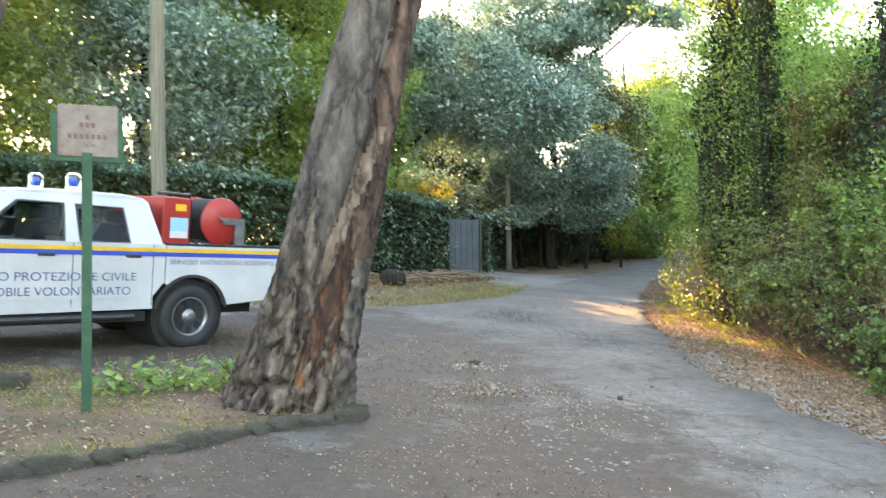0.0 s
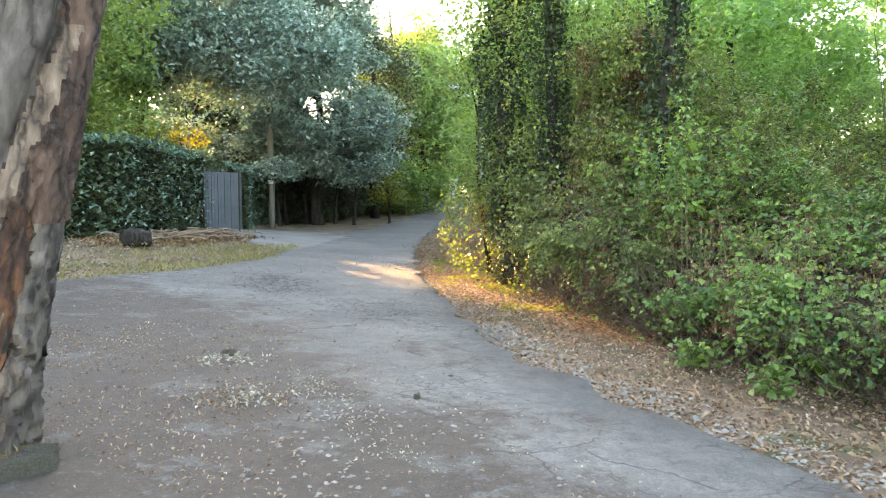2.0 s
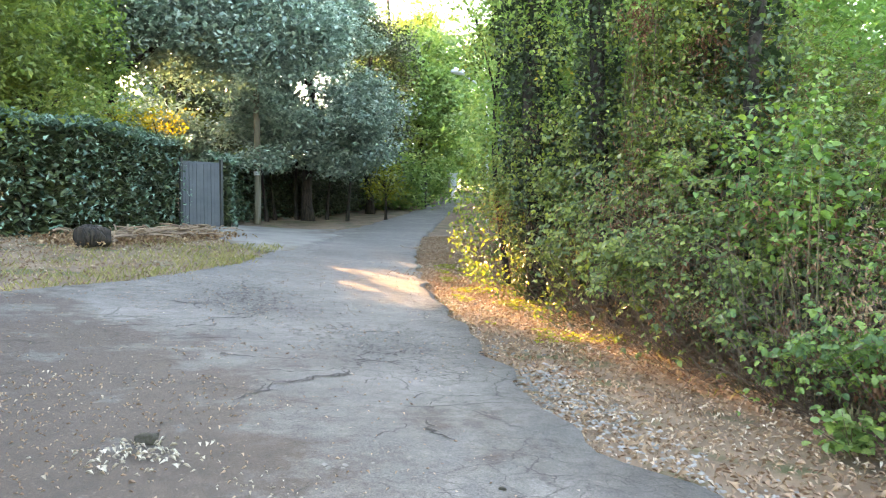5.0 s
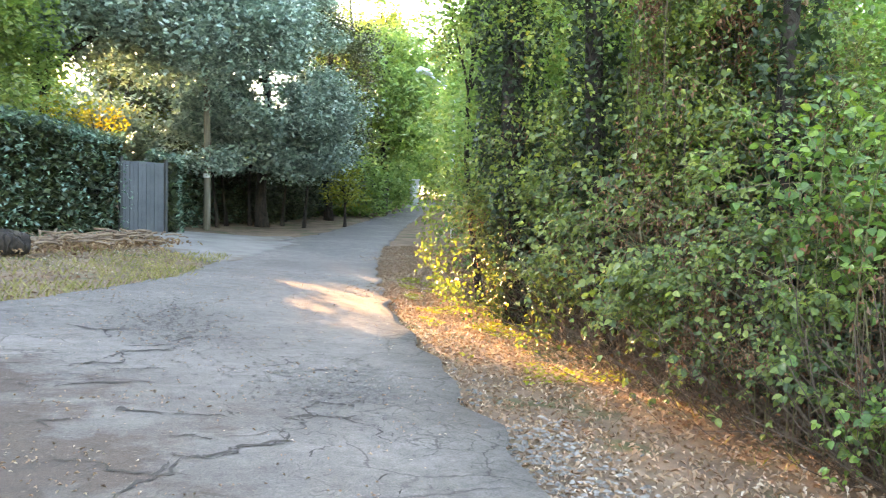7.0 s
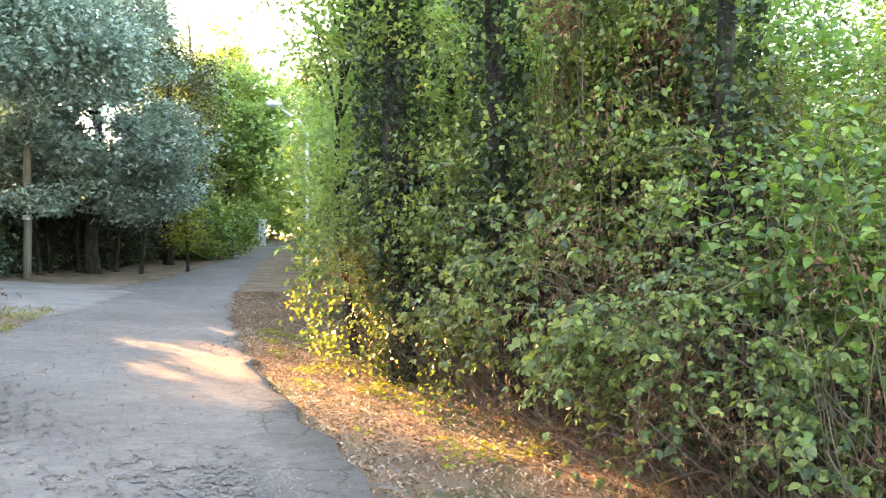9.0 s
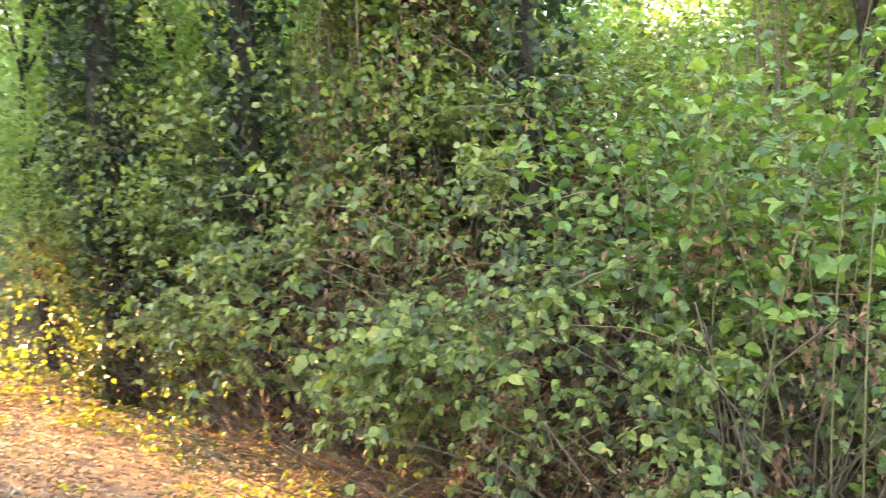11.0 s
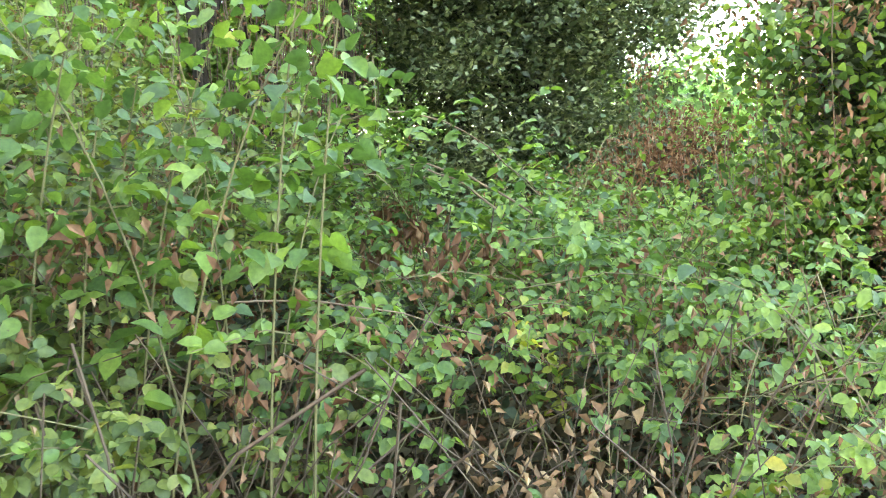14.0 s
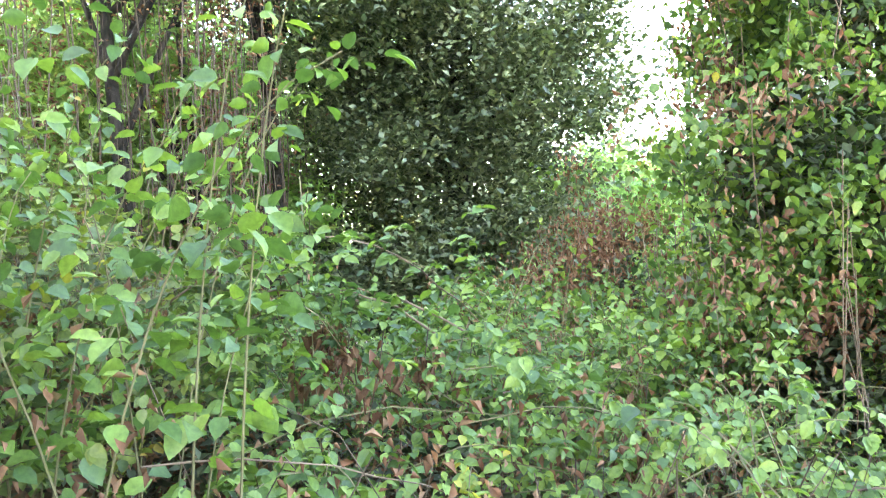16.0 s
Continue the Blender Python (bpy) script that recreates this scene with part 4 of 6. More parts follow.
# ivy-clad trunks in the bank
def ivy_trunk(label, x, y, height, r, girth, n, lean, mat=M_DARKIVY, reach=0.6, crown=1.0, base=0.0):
    z = float(ground_z(x, y))
    root = thing("ivy_clad_tree", (x, y, z), label, "tree", "ivy-clad trunks in the brambles")
    h = np.linspace(-0.2, height, 14)
    pts = np.stack([lean[0] * h / height + 0.08 * np.sin(h + x), lean[1] * h / height + 0.08 * np.sin(h * 0.8 + y), h], 1)
    s = Soup().tube(pts, np.linspace(r, r * 0.5, 14), 9, 0.05)
    for j in range(5):
        i = rng.integers(7, 13)
        q = pts[i] + np.array([rng.normal() * 0.6, rng.normal() * 0.6, rng.uniform(0.8, 1.6)])
        k = np.linspace(0, 1, 5)[:, None]
        s.tube((1 - k) * pts[i] + k * q, np.linspace(r * 0.3, 0.01, 5), 5)
    part("trunk", s, M_DARKBARK, root, smooth=True)
    hz = base + (height - base) * rng.random(n) ** 0.9
    c = np.stack([np.interp(hz, h, pts[:, 0]), np.interp(hz, h, pts[:, 1]), hz], 1)
    ang = rng.random(n) * 2 * np.pi
    lump = np.array([noise.noise((math.cos(p) * 1.2 + x, math.sin(p) * 1.2, q * 1.3)) for p, q in zip(ang, hz)])
    w = girth * np.clip(0.75 + 1.5 * lump, 0.08, 2.2) * rng.random(n) ** 0.45 * (1.35 - 0.8 * hz / height) + r
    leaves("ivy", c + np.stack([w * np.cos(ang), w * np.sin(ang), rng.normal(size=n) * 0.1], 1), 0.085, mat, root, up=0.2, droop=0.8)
    leaves("crown", crown_points([(lean[0], lean[1], height + 0.6), (lean[0] * 0.6 + reach, lean[1], height * 0.88), (0.3, 0.4, height * 0.6)], [(2.0 * crown, 2.0 * crown, 1.3), (1.6 * crown, 1.5 * crown, 0.9), (1.2 * crown, 1.2 * crown, 1.1)], int(8000 * crown * crown), 0.35, 0.2, 150), 0.09, M_LOCUST, root, droop=0.4)
    m = int(n * 2.2)
    q = height * rng.random(m) ** 1.1
    p = rng.random(m) * 2 * np.pi
    lump = np.array([noise.noise((math.cos(b) + y, math.sin(b), c * 1.6)) for b, c in zip(p, q)])
    w = (girth + 0.16) * (1.1 + 1.9 * lump) * (1.3 - 0.6 * q / height) + r
    near = lump + 0.12 * rng.normal(size=m) > 0.16
    at = np.stack([np.interp(q, h, pts[:, 0]) + w * np.cos(p), np.interp(q, h, pts[:, 1]) + w * np.sin(p), q], 1)[near]
    leaves("climbing_leaves", at + rng.normal(size=at.shape) * 0.07, 0.055, M_DULLBRAMBLE, root, LEAF6, "bramble leaves climbing the trunk", up=0.2, droop=0.8)
    return root


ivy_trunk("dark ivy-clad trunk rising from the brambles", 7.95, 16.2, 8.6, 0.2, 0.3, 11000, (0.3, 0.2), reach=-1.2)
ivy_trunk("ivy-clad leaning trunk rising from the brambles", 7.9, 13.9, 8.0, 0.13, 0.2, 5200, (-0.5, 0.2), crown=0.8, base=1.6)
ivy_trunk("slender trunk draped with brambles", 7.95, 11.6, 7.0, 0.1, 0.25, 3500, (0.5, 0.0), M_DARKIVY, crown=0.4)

tree("slender tree with bright thin leaves beside the ivy-clad trunk", 8.6, 18.4, 6.5, 0.06, [(0, 0, 2.6), (-0.2, -0.3, 4.2), (0.1, 0.2, 5.8)], [(0.7, 0.8, 1.0), (0.9, 0.9, 1.0), (1.0, 1.0, 1.0)], M_LOCUST, 6500, 0.1, group=WOOD_R, clumps=70, spread=0.3, hollow=0.3)
# wood seen past the brambles
tree("big dark evergreen tree with crown down to the brambles", 15.2, 6.1, 8, 0.2, [(0, 0, 4.0), (-0.4, 0.6, 2.0), (0, -0.5, 5.9), (0.4, 1.3, 5.6)], [(2.2, 2.1, 2.5), (1.3, 1.4, 1.2), (2.0, 1.8, 2.0), (1.6, 1.6, 2.0)], M_EVERGREEN, 110000, 0.088, shape=LEAF4, group=WOOD_R, clumps=280, spread=0.36, limbs=12, hollow=0.25)
# dark mass added in place of the hollow's deep shade
tree("dark undergrowth added as shade in the hollow below the evergreen", 17.6, 6.6, 2.4, 0.06, [(0, 0, 1.7), (0.6, 2.4, 1.6), (0.5, -2.2, 1.3)], [(1.6, 2.0, 2.0), (1.4, 1.6, 1.8), (1.3, 1.5, 1.5)], M_DARKLEAF, 30000, 0.1, name="shrub", category="undergrowth", clumps=150, spread=0.3, hollow=0.1)
tree("tall dark trunk hung with dry creepers", 14.2, 10.3, 8, 0.12, [(0, 0, 6.8)], [(2.2, 2.2, 1.6)], M_LOCUST, 9000, 0.08, group=WOOD_R)
tree("dark trunk in the wood", 15.0, 8.7, 8, 0.11, [(0, 0.5, 6.8)], [(2, 2, 1.5)], M_DARKLEAF, 9000, 0.08, group=WOOD_R)
tree("slim dark trunk in the wood", 16.5, 9.6, 8, 0.1, [(0, 0.5, 6)], [(2, 2, 2)], M_LOCUST, 9000, 0.09, group=WOOD_R)
vines = tagged(new("hanging_creepers"), "dry brown creeper stems hanging from the trees", "creeper", kind="stuff")
v = Soup()
for _ in range(110):
    c = [(13.2, 9.3), (14.1, 10.2), (14.7, 8.9), (12.6, 11.2)][rng.integers(0, 4)]
    x, y = c[0] + rng.normal() * 0.16, c[1] + rng.normal() * 0.3
    h = np.linspace(0, rng.uniform(3.5, 6.5), 7)
    v.tube(np.stack([x + np.cumsum(rng.normal(size=7)) * 0.08, y + np.cumsum(rng.normal(size=7)) * 0.06, float(ground_z(x, y)) + h], 1), rng.uniform(0.003, 0.009), 4, cap=False)
part("stem_tangle", v, M_VINE, vines)
hz = rng.random(5000)
leaves("dead_leaves", np.stack([13.4 + rng.normal(size=5000) * 0.35, np.where(rng.random(5000) < 0.6, 9.3, 11.0) + rng.normal(size=5000) * 0.35, 0.6 + 5.4 * hz], 1), 0.06, M_DEADLEAF, vines, CURL)


def draped(label, x, y, centres, radii, n, deadshare, leaf=0.06, mat=None):
    """A shrub buried under climbing brambles, with dry stems showing through."""
    root = thing("overgrown_shrub", (x, y, float(ground_z(x, y))), label, "shrub", "overgrown shrubs")
    P = crown_points(centres, radii, n, 0.22, 0.6, 170, 0.8)
    n = len(P)
    pick = np.array([noise.noise((a * 1.4 + x, b * 1.4, c * 1.4)) for a, b, c in P]) + 0.12 * rng.normal(size=n)
    dead = pick > np.quantile(pick, 1 - deadshare)
    full = np.array([noise.noise((a * 2.4, b * 2.4 + x, c * 3.0)) + 0.5 * noise.noise((a * 5, b * 5, c * 6)) for a, b, c in P]) + 0.15 * rng.normal(size=n) > -0.26
    P, dead = P[full], dead[full]
    leaves("leaves", P[~dead], leaf, mat or M_BRAMBLE, root, LEAF6, up=0.3, droop=0.9)
    leaves("dead_leaves", P[dead], leaf, M_DEADLEAF, root, CURL, "withered brown leaves", up=0.0, droop=1.2)
    # darker core leaves put shade behind the outer ones
    leaves("inner_shade_leaves", crown_points(centres, [tuple(q * 0.6 for q in r) for r in radii], n // 4, 0.22, 0.4, 80), leaf * 1.3, M_DARKLEAF, root)
    s = Soup()
    for _ in range(260):
        c, r = centres[rng.integers(0, len(centres))], radii[rng.integers(0, len(radii))]
        d = unit(1)[0]
        q = np.array(c) + d * np.array(r) * 0.98
        b = np.array([q[0] * 0.95 + rng.normal() * 0.12, q[1] * 0.95 + rng.normal() * 0.12, max(0, q[2] - rng.uniform(0.6, 1.8))])
        m = (q + b) / 2 + d * 0.12
        k = np.linspace(0, 1, 5)[:, None]
        s.tube((1 - k) ** 2 * q + 2 * k * (1 - k) * m + k * k * b, rng.uniform(0.002, 0.0055), 3, cap=False)
    tagged(part("stem_tangle", s, M_VINE if mat else M_TWIG, root), "dry brown tangled stems", kind="stuff")
    return root


draped("tall shrub smothered in brambles with brown dead leaves", 9.1, 5.5, [(0, 0, 1.3), (0.1, -0.2, 2.8), (0.4, -0.6, 4.2)], [(1.25, 1.3, 1.3), (1.2, 1.2, 1.2), (1.2, 1.2, 1.1)], 62000, 0.2, 0.062)
draped("tall tangle of dull brambles and dry brown stems", 8.4, 12.7, [(0, 0, 2.5), (0.2, 0.3, 3.7)], [(0.95, 1.0, 1.1), (0.85, 0.8, 1.0)], 34000, 0.25, 0.055, M_DULLBRAMBLE)
draped("low hump of brown dried brambles", 12.4, 5.4, [(0, 0, 1.5)], [(1.5, 1.3, 1.5)], 26000, 0.5)

# ---- hedges ----
def hedge(label, line, height, thick, n, mat, leaf):
    root = tagged(new("hedge"), label, "hedge", "hedges by the gate")
    line = np.array(line, float)
    seg = np.linalg.norm(np.diff(line, axis=0), axis=1)
    cum = np.concatenate([[0], np.cumsum(seg)])

    def place(t, d, z):
        x, y = np.interp(t, cum, line[:, 0]), np.interp(t, cum, line[:, 1])
        i = np.clip(np.searchsorted(cum, t) - 1, 0, len(seg) - 1)
        w = np.diff(line, axis=0)[i] / seg[i][:, None]
        x, y = x + w[:, 1] * d, y - w[:, 0] * d
        return np.stack([x, y, ground_z(x, y) + z], 1)

    t = rng.random(n) * cum[-1]
    side = rng.random(n)
    d = np.where(side < 0.7, 1, np.where(side < 0.75, -1, rng.uniform(-1, 1, n))) * thick / 2
    z = np.where(side < 0.75, rng.random(n), 1.0) * height
    lump = np.array([noise.noise((a * 0.8, b * 1.2, c)) for a, b, c in zip(t, z, d)])
    P = place(t, d * (1 + 0.35 * lump), z * (1 + 0.06 * lump)) + rng.normal(size=(n, 3)) * 0.06
    leaves("leaves", P, leaf * 1.1, mat, root, LEAF3, up=0.3, droop=0.8)
    # dark core: the hedge's inner shade is in the leaf colour
    leaves("inner_shade_leaves", place(rng.random(n // 3) * cum[-1], rng.uniform(-0.6, 0.6, n // 3) * thick / 2, rng.random(n // 3) * height * 0.95), leaf * 1.8, M_DARKLEAF, root)
    s = Soup()
    for q in np.arange(0.3, cum[-1], 0.9):
        p = place(np.array([q]), np.array([0.0]), np.array([0.0]))[0]
        s.tube([p + (0, 0, -0.1), p + (0.05, 0, height * 0.5), p + (0, 0.08, height * 0.9)], [0.04, 0.03, 0.01], 5)
    part("stem_tangle", s, M_DARKBARK, root)
    return root


hedge("tall dark glossy ivy hedge beside the gate", [(4.35, 31.6), (0.8, 25.6), (-6, 20.5), (-16, 17.0), (-24, 15)], 2.6, 1.0, 95000, M_IVY, 0.115)
hedge("dark shaded hedge past the gate", [(20.5, 56), (14.6, 45), (12.3, 42), (8.3, 39), (6.3, 35), (5.75, 31.9)], 2.2, 0.8, 40000, M_IVY, 0.15)

# ---- gate, poles, lamp ----
gate = thing("gate", (4.45, 30.9, float(ground_z(4.9, 31.1)) + 0.03), "grey ribbed sheet-metal driveway gate, closed", "gate", rz=27.0)
part("gate_frame", Soup().box(0, 1.3, -0.02, 0.02, 0.04, 0.1).box(0, 1.3, -0.02, 0.02, 1.94, 2.0).box(0, 0.06, -0.02, 0.02, 0.1, 1.94).box(1.24, 1.3, -0.02, 0.02, 0.1, 1.94), M_GATE, gate)
part("backing_sheet", Soup().box(0.06, 1.24, -0.018, -0.004, 0.1, 1.94), M_GATE, gate)
for i in range(9):
    part("rib", Soup().prism([(0.07 + i * 0.13, 0.1), (0.185 + i * 0.13, 0.1), (0.185 + i * 0.13, 1.94), (0.07 + i * 0.13, 1.94)], -0.045 if i % 2 else -0.03, -0.022), M_GATE, gate)
part("post", Soup().box(1.34, 1.42, -0.05, 0.05, -0.2, 2.1), M_FENCE, gate, "dark gate post")
part("post", Soup().box(-0.1, -0.02, -0.05, 0.05, -0.2, 2.1), M_FENCE, gate, "dark gate post")


def wood_pole(label, x, y, height, r, band=None):
    root = thing("utility_pole", (x, y, float(ground_z(x, y))), label, "pole", "wooden poles")
    h = np.linspace(-0.3, height, 10)
    part("shaft", Soup().tube(np.stack([0.02 * np.sin(h), 0 * h, h], 1), np.linspace(r, r * 0.8, 10), 14), M_POLE, root, smooth=True)
    if band:
        part("plate", Soup().tube([(0, 0, band), (0, 0, band + 0.14)], r * 1.05, 14), M_LAMP, root, "small pale number plate")
    part("cap", Soup().tube([(0, 0, height), (0, 0, height + 0.03)], r * 0.9, 12), M_STEEL, root)
    return root


wood_pole("weathered round wooden pole beside the drive", 7.6, 35.4, 9.0, 0.12, 1.75)
wood_pole("grey wooden utility pole behind the truck", -3.1, 16.1, 10.0, 0.14)

lamp = thing("street_lamp", (15.3, 32.2, float(ground_z(15.3, 32.2))), "pale street lamp with a bent arm over the lane", "street lamp")
part("pole", Soup().tube([(0, 0, -0.3), (0, 0, 3), (0, 0, 5.0)], [0.07, 0.06, 0.05], 10), M_LAMP, lamp, smooth=True)
part("arm", Soup().tube([(0, 0, 4.9), (-0.25, 0, 5.25), (-1.0, -0.1, 5.6)], [0.045, 0.04, 0.035], 8), M_LAMP, lamp, smooth=True)
part("head", Soup().tube([(-0.9, -0.09, 5.6), (-1.05, -0.1, 5.68), (-1.35, -0.12, 5.72), (-1.5, -0.14, 5.68)], [0.05, 0.11, 0.13, 0.05], 12), M_LAMP, lamp, smooth=True)

tree("low bright green undergrowth below the dark tree", 12.8, 8.3, 1.0, 0.03, [(0, 0, 0.8), (0.6, 1.2, 0.8), (1.2, -0.6, 0.8)], [(1.0, 1.0, 0.7), (0.9, 0.9, 0.7), (1.0, 0.9, 0.7)], M_LOCUST, 9000, 0.08, name="shrub", category="undergrowth", clumps=90, spread=0.25)
for x, y, z, dx, dy, dz in ((7.32, 11.52, 2.78, -0.5, 0.2, 0.35), (7.0, 10.6, 2.05, -0.6, 0.3, 0.02), (7.0, 9.3, 1.5, 0.1, -0.7, -0.15), (8.3, 6.9, 0.9, 0.02, 0.05, 1.4), (8.0, 8.6, 1.2, 0.25, -0.3, 0.75), (7.6, 9.6, 1.3, -0.2, 0.3, 1.1), (6.6, 9.9, 0.75, -0.15, 0.55, 0.12)):
    st = thing("dry_branch", (x, y, z), "bare pale bramble cane sticking out of the thicket", "branch", "bare canes")
    k = np.linspace(-0.6, 1, 9)[:, None]
    part("cane", Soup().tube(np.array([[dx, dy, dz]]) * k + np.array([[0, 0, -0.12]]) * k * k + rng.normal(size=(9, 3)) * 0.006, np.linspace(0.0034, 0.0018, 9), 6), M_TWIG, st)

pillar = thing("gate_pillar", (23.9, 54.1, float(ground_z(23.9, 54.1))), "small white pillar at the far bend of the lane", "pillar")
part("shaft", Soup().box(-0.22, 0.22, -0.22, 0.22, -0.2, 1.5), M_LAMP, pillar, bevel=0.02)
part("cap", Soup().box(-0.28, 0.28, -0.28, 0.28, 1.5, 1.6), M_LAMP, pillar, bevel=0.02)

draped("green bramble mound rising behind the low thicket", 10.7, 6.3, [(0, 0, 0.9), (-0.9, 0.5, 0.5)], [(1.5, 1.1, 1.25), (1.1, 0.9, 0.9)], 26000, 0.08, 0.06)
for x, y, z, r, n, pale in ((6.5, 8.75, 1.0, 0.16, 90, 1), (6.55, 9.0, 0.9, 0.14, 50, 1), (6.9, 10.1, 1.7, 0.2, 90, 0), (6.75, 9.6, 1.35, 0.16, 60, 0), (6.8, 9.0, 1.45, 0.14, 40, 0), (7.3, 8.2, 1.4, 0.16, 50, 0), (8.0, 6.9, 1.9, 0.25, 120, 0)):
    w = thing("withered_spray", (x, y, z), "withered bramble spray with curled beige leaves" if pale else "withered bramble spray with curled red-brown leaves", "dead spray", "withered sprays")
    n = int(n * 1.8)
    P = np.stack([rng.normal(size=n) * r, rng.normal(size=n) * r, rng.normal(size=n) * r * 0.9], 1)
    leaves("leaves", P, 0.046, M_BEIGE if pale else M_DEADLEAF, w, CURL, up=0.0, droop=1.5)
    s = Soup()
    e = P[0]
    s.tube([(0.05, 0, -1.2 * r), e * 0.5 + (0, 0, 0.02), e], [0.002, 0.0018, 0.0012], 4)
    part("stem", s, M_VINE, w)

tree("low green undergrowth between the trunks", 12.4, 10.5, 0.9, 0.03, [(0, 0, 0.75), (0.9, 0.9, 0.8), (0.9, -0.9, 0.7)], [(1.0, 1.0, 0.7), (0.9, 0.9, 0.7), (0.9, 0.9, 0.6)], M_TEAL, 12000, 0.08, name="shrub", category="undergrowth", clumps=90, spread=0.25)

# young shoots that arch out above the thicket
for x, y, z, dx, dy, dz in ((8.2, 6.6, 1.25, 0.35, 0.25, 0.5), (8.9, 7.3, 1.1, 0.3, -0.4, 0.45), (8.7, 8.0, 1.15, -0.1, 0.45, 0.5), (8.4, 9.0, 1.3, 0.2, -0.5, 0.5), (7.6, 7.4, 1.15, -0.2, -0.35, 0.42), (7.4, 8.5, 1.2, -0.35, 0.2, 0.4),
                            (7.9, 9.8, 1.6, 0.1, -0.4, 0.6), (7.5, 10.4, 1.8, -0.3, -0.4, 0.5), (9.6, 6.9, 1.2, -0.2, 0.4, 0.55), (9.4, 8.6, 1.2, 0.3, -0.3, 0.6), (6.6, 8.3, 1.0, -0.4, -0.15, 0.2), (6.7, 10.0, 1.2, -0.45, 0.1, 0.25), (6.5, 11.2, 1.3, -0.4, -0.2, 0.3), (7.0, 7.2, 1.05, -0.3, 0.3, 0.35)):
    sh = thing("bramble_shoot", (x, y, z + float(ground_z(x, y)) - 0.15), "young green bramble shoot arching above the thicket", "bramble shoot", "young bramble shoots")
    k = np.linspace(-0.5, 1, 10)[:, None]
    line = np.array([[dx, dy, dz]]) * k * 1.3 + np.array([[0.12 * dx, 0.12 * dy, -0.34 * dz]]) * k * np.abs(k) * 1.3
    part("cane", Soup().tube(line, np.linspace(0.0035, 0.0012, 10), 5), M_GCANE, sh)
    Q = np.repeat(line[2:], 5, axis=0)
    leaves("leaves", Q + rng.normal(size=Q.shape) * 0.022, np.repeat(np.linspace(0.055, 0.026, 8), 5), M_WEEDY if rng.random() < 0.4 else M_BRAMBLE, sh, LEAF8, up=0.4, droop=0.4, way=rng.normal(size=Q.shape))

for _ in range(34):
    x, y = rng.uniform(6.7, 8.0), rng.uniform(9.5, 10.9)
    z = float(ground_z(x, y))
    sh = thing("bramble_shoot", (x, y, z), "tall leafy bramble shoot standing up out of the thicket", "bramble shoot", "tall bramble shoots")
    k = np.linspace(0, 1, 14)[:, None]
    top, lx, ly = rng.uniform(2.2, 3.7), rng.normal() * 0.35 - 0.15, rng.normal() * 0.4 - 0.1
    line = np.concatenate([lx * k * k, ly * k * k, top * k * (1 - 0.22 * k * k * k)], 1)
    part("cane", Soup().tube(line, np.linspace(0.006, 0.0014, 14), 5), M_GCANE, sh)
    Q = np.repeat(line[6:], 7, axis=0)
    turn = rng.random(len(Q)) * 2 * np.pi
    arm = np.stack([np.cos(turn), np.sin(turn), -0.5 * rng.random(len(Q))], 1)
    leaves("leaves", Q + arm * rng.uniform(0.02, 0.13, (len(Q), 1)), np.repeat(np.linspace(0.078, 0.045, 8), 7), M_BRAMBLE, sh, LEAF8, up=0.5, droop=0.7, way=arm)

# long pale canes that arch along the face of the thicket, sparsely leaved
P, out = bank_surface(16, 7.0, 9.7, 1.8, face=0.55)
for p, o in zip(P, out):
    cane = thing("bramble_cane", tuple(p + o * 0.12), "long pale arching bramble cane with sparse leaves", "bramble cane", "arching canes")
    k = np.linspace(0, 1, 16)[:, None]
    run = rng.uniform(0.7, 1.5) * (1 if rng.random() < 0.5 else -1)
    line = np.concatenate([-0.25 * np.sin(k * 2.4) + 0.05 * k, run * (k - 0.35), rng.uniform(0.2, 0.45) * np.sin(k * 2.7) - 0.3 * k], 1) + rng.normal(size=(16, 3)) * 0.006
    part("cane", Soup().tube(line, np.linspace(0.0055, 0.0022, 16), 6), M_TWIG, cane)
    Q = np.repeat(line[3:], 3, axis=0)
    turn = rng.random(len(Q)) * 2 * np.pi
    arm = np.stack([0.6 * np.cos(turn) - 0.3, np.sin(turn), -0.6 * rng.random(len(Q))], 1)
    leaves("leaves", Q + arm * 0.03, 0.055, M_BRAMBLE, cane, LEAF8, up=0.6, droop=0.6, way=arm)
# shrivelled clusters hanging in the living leaves
P, out = bank_surface(26, 7.4, 11.2, 2.2, face=0.6)
for p, o in zip(P, out):
    w = thing("withered_spray", tuple(p + o * 0.16), "withered bramble spray with curled red-brown leaves", "dead spray", "withered sprays")
    n = int(rng.integers(26, 60))
    k = rng.random(n)
    line = np.stack([rng.normal(size=n) * 0.035, rng.normal(size=n) * 0.05 + 0.1 * k, -0.3 * k], 1)
    leaves("leaves", line, 0.062, M_DEADLEAF, w, CURL, up=0.0, droop=2.5)
    part("stem", Soup().tube([(0, 0, 0.12), (0, 0.03, -0.05), (0, 0.1, -0.3)], [0.003, 0.0025, 0.0015], 4), M_VINE, w)

# ---- stone-edged bed with the sign ----
KERB = [(-4.6, 2.55), (-3.2, 3.75), (-1.78, 4.94), (-1.39, 5.24), (-0.91, 5.65), (-0.41, 6.19), (0.17, 6.55)]
ky, kx = [p[1] for p in KERB] + [6.95, 8.4, 8.6], [p[0] for p in KERB] + [0.2, -0.7, -1.6]
sheet("planting_bed", np.arange(2.5, 8.5, 0.15), lambda y: -7.5, lambda y: float(np.interp(y, ky, kx)), 30, 0.036, M_SOIL, "bare brown soil bed with moss and dry leaves", "soil bed", 0.05)


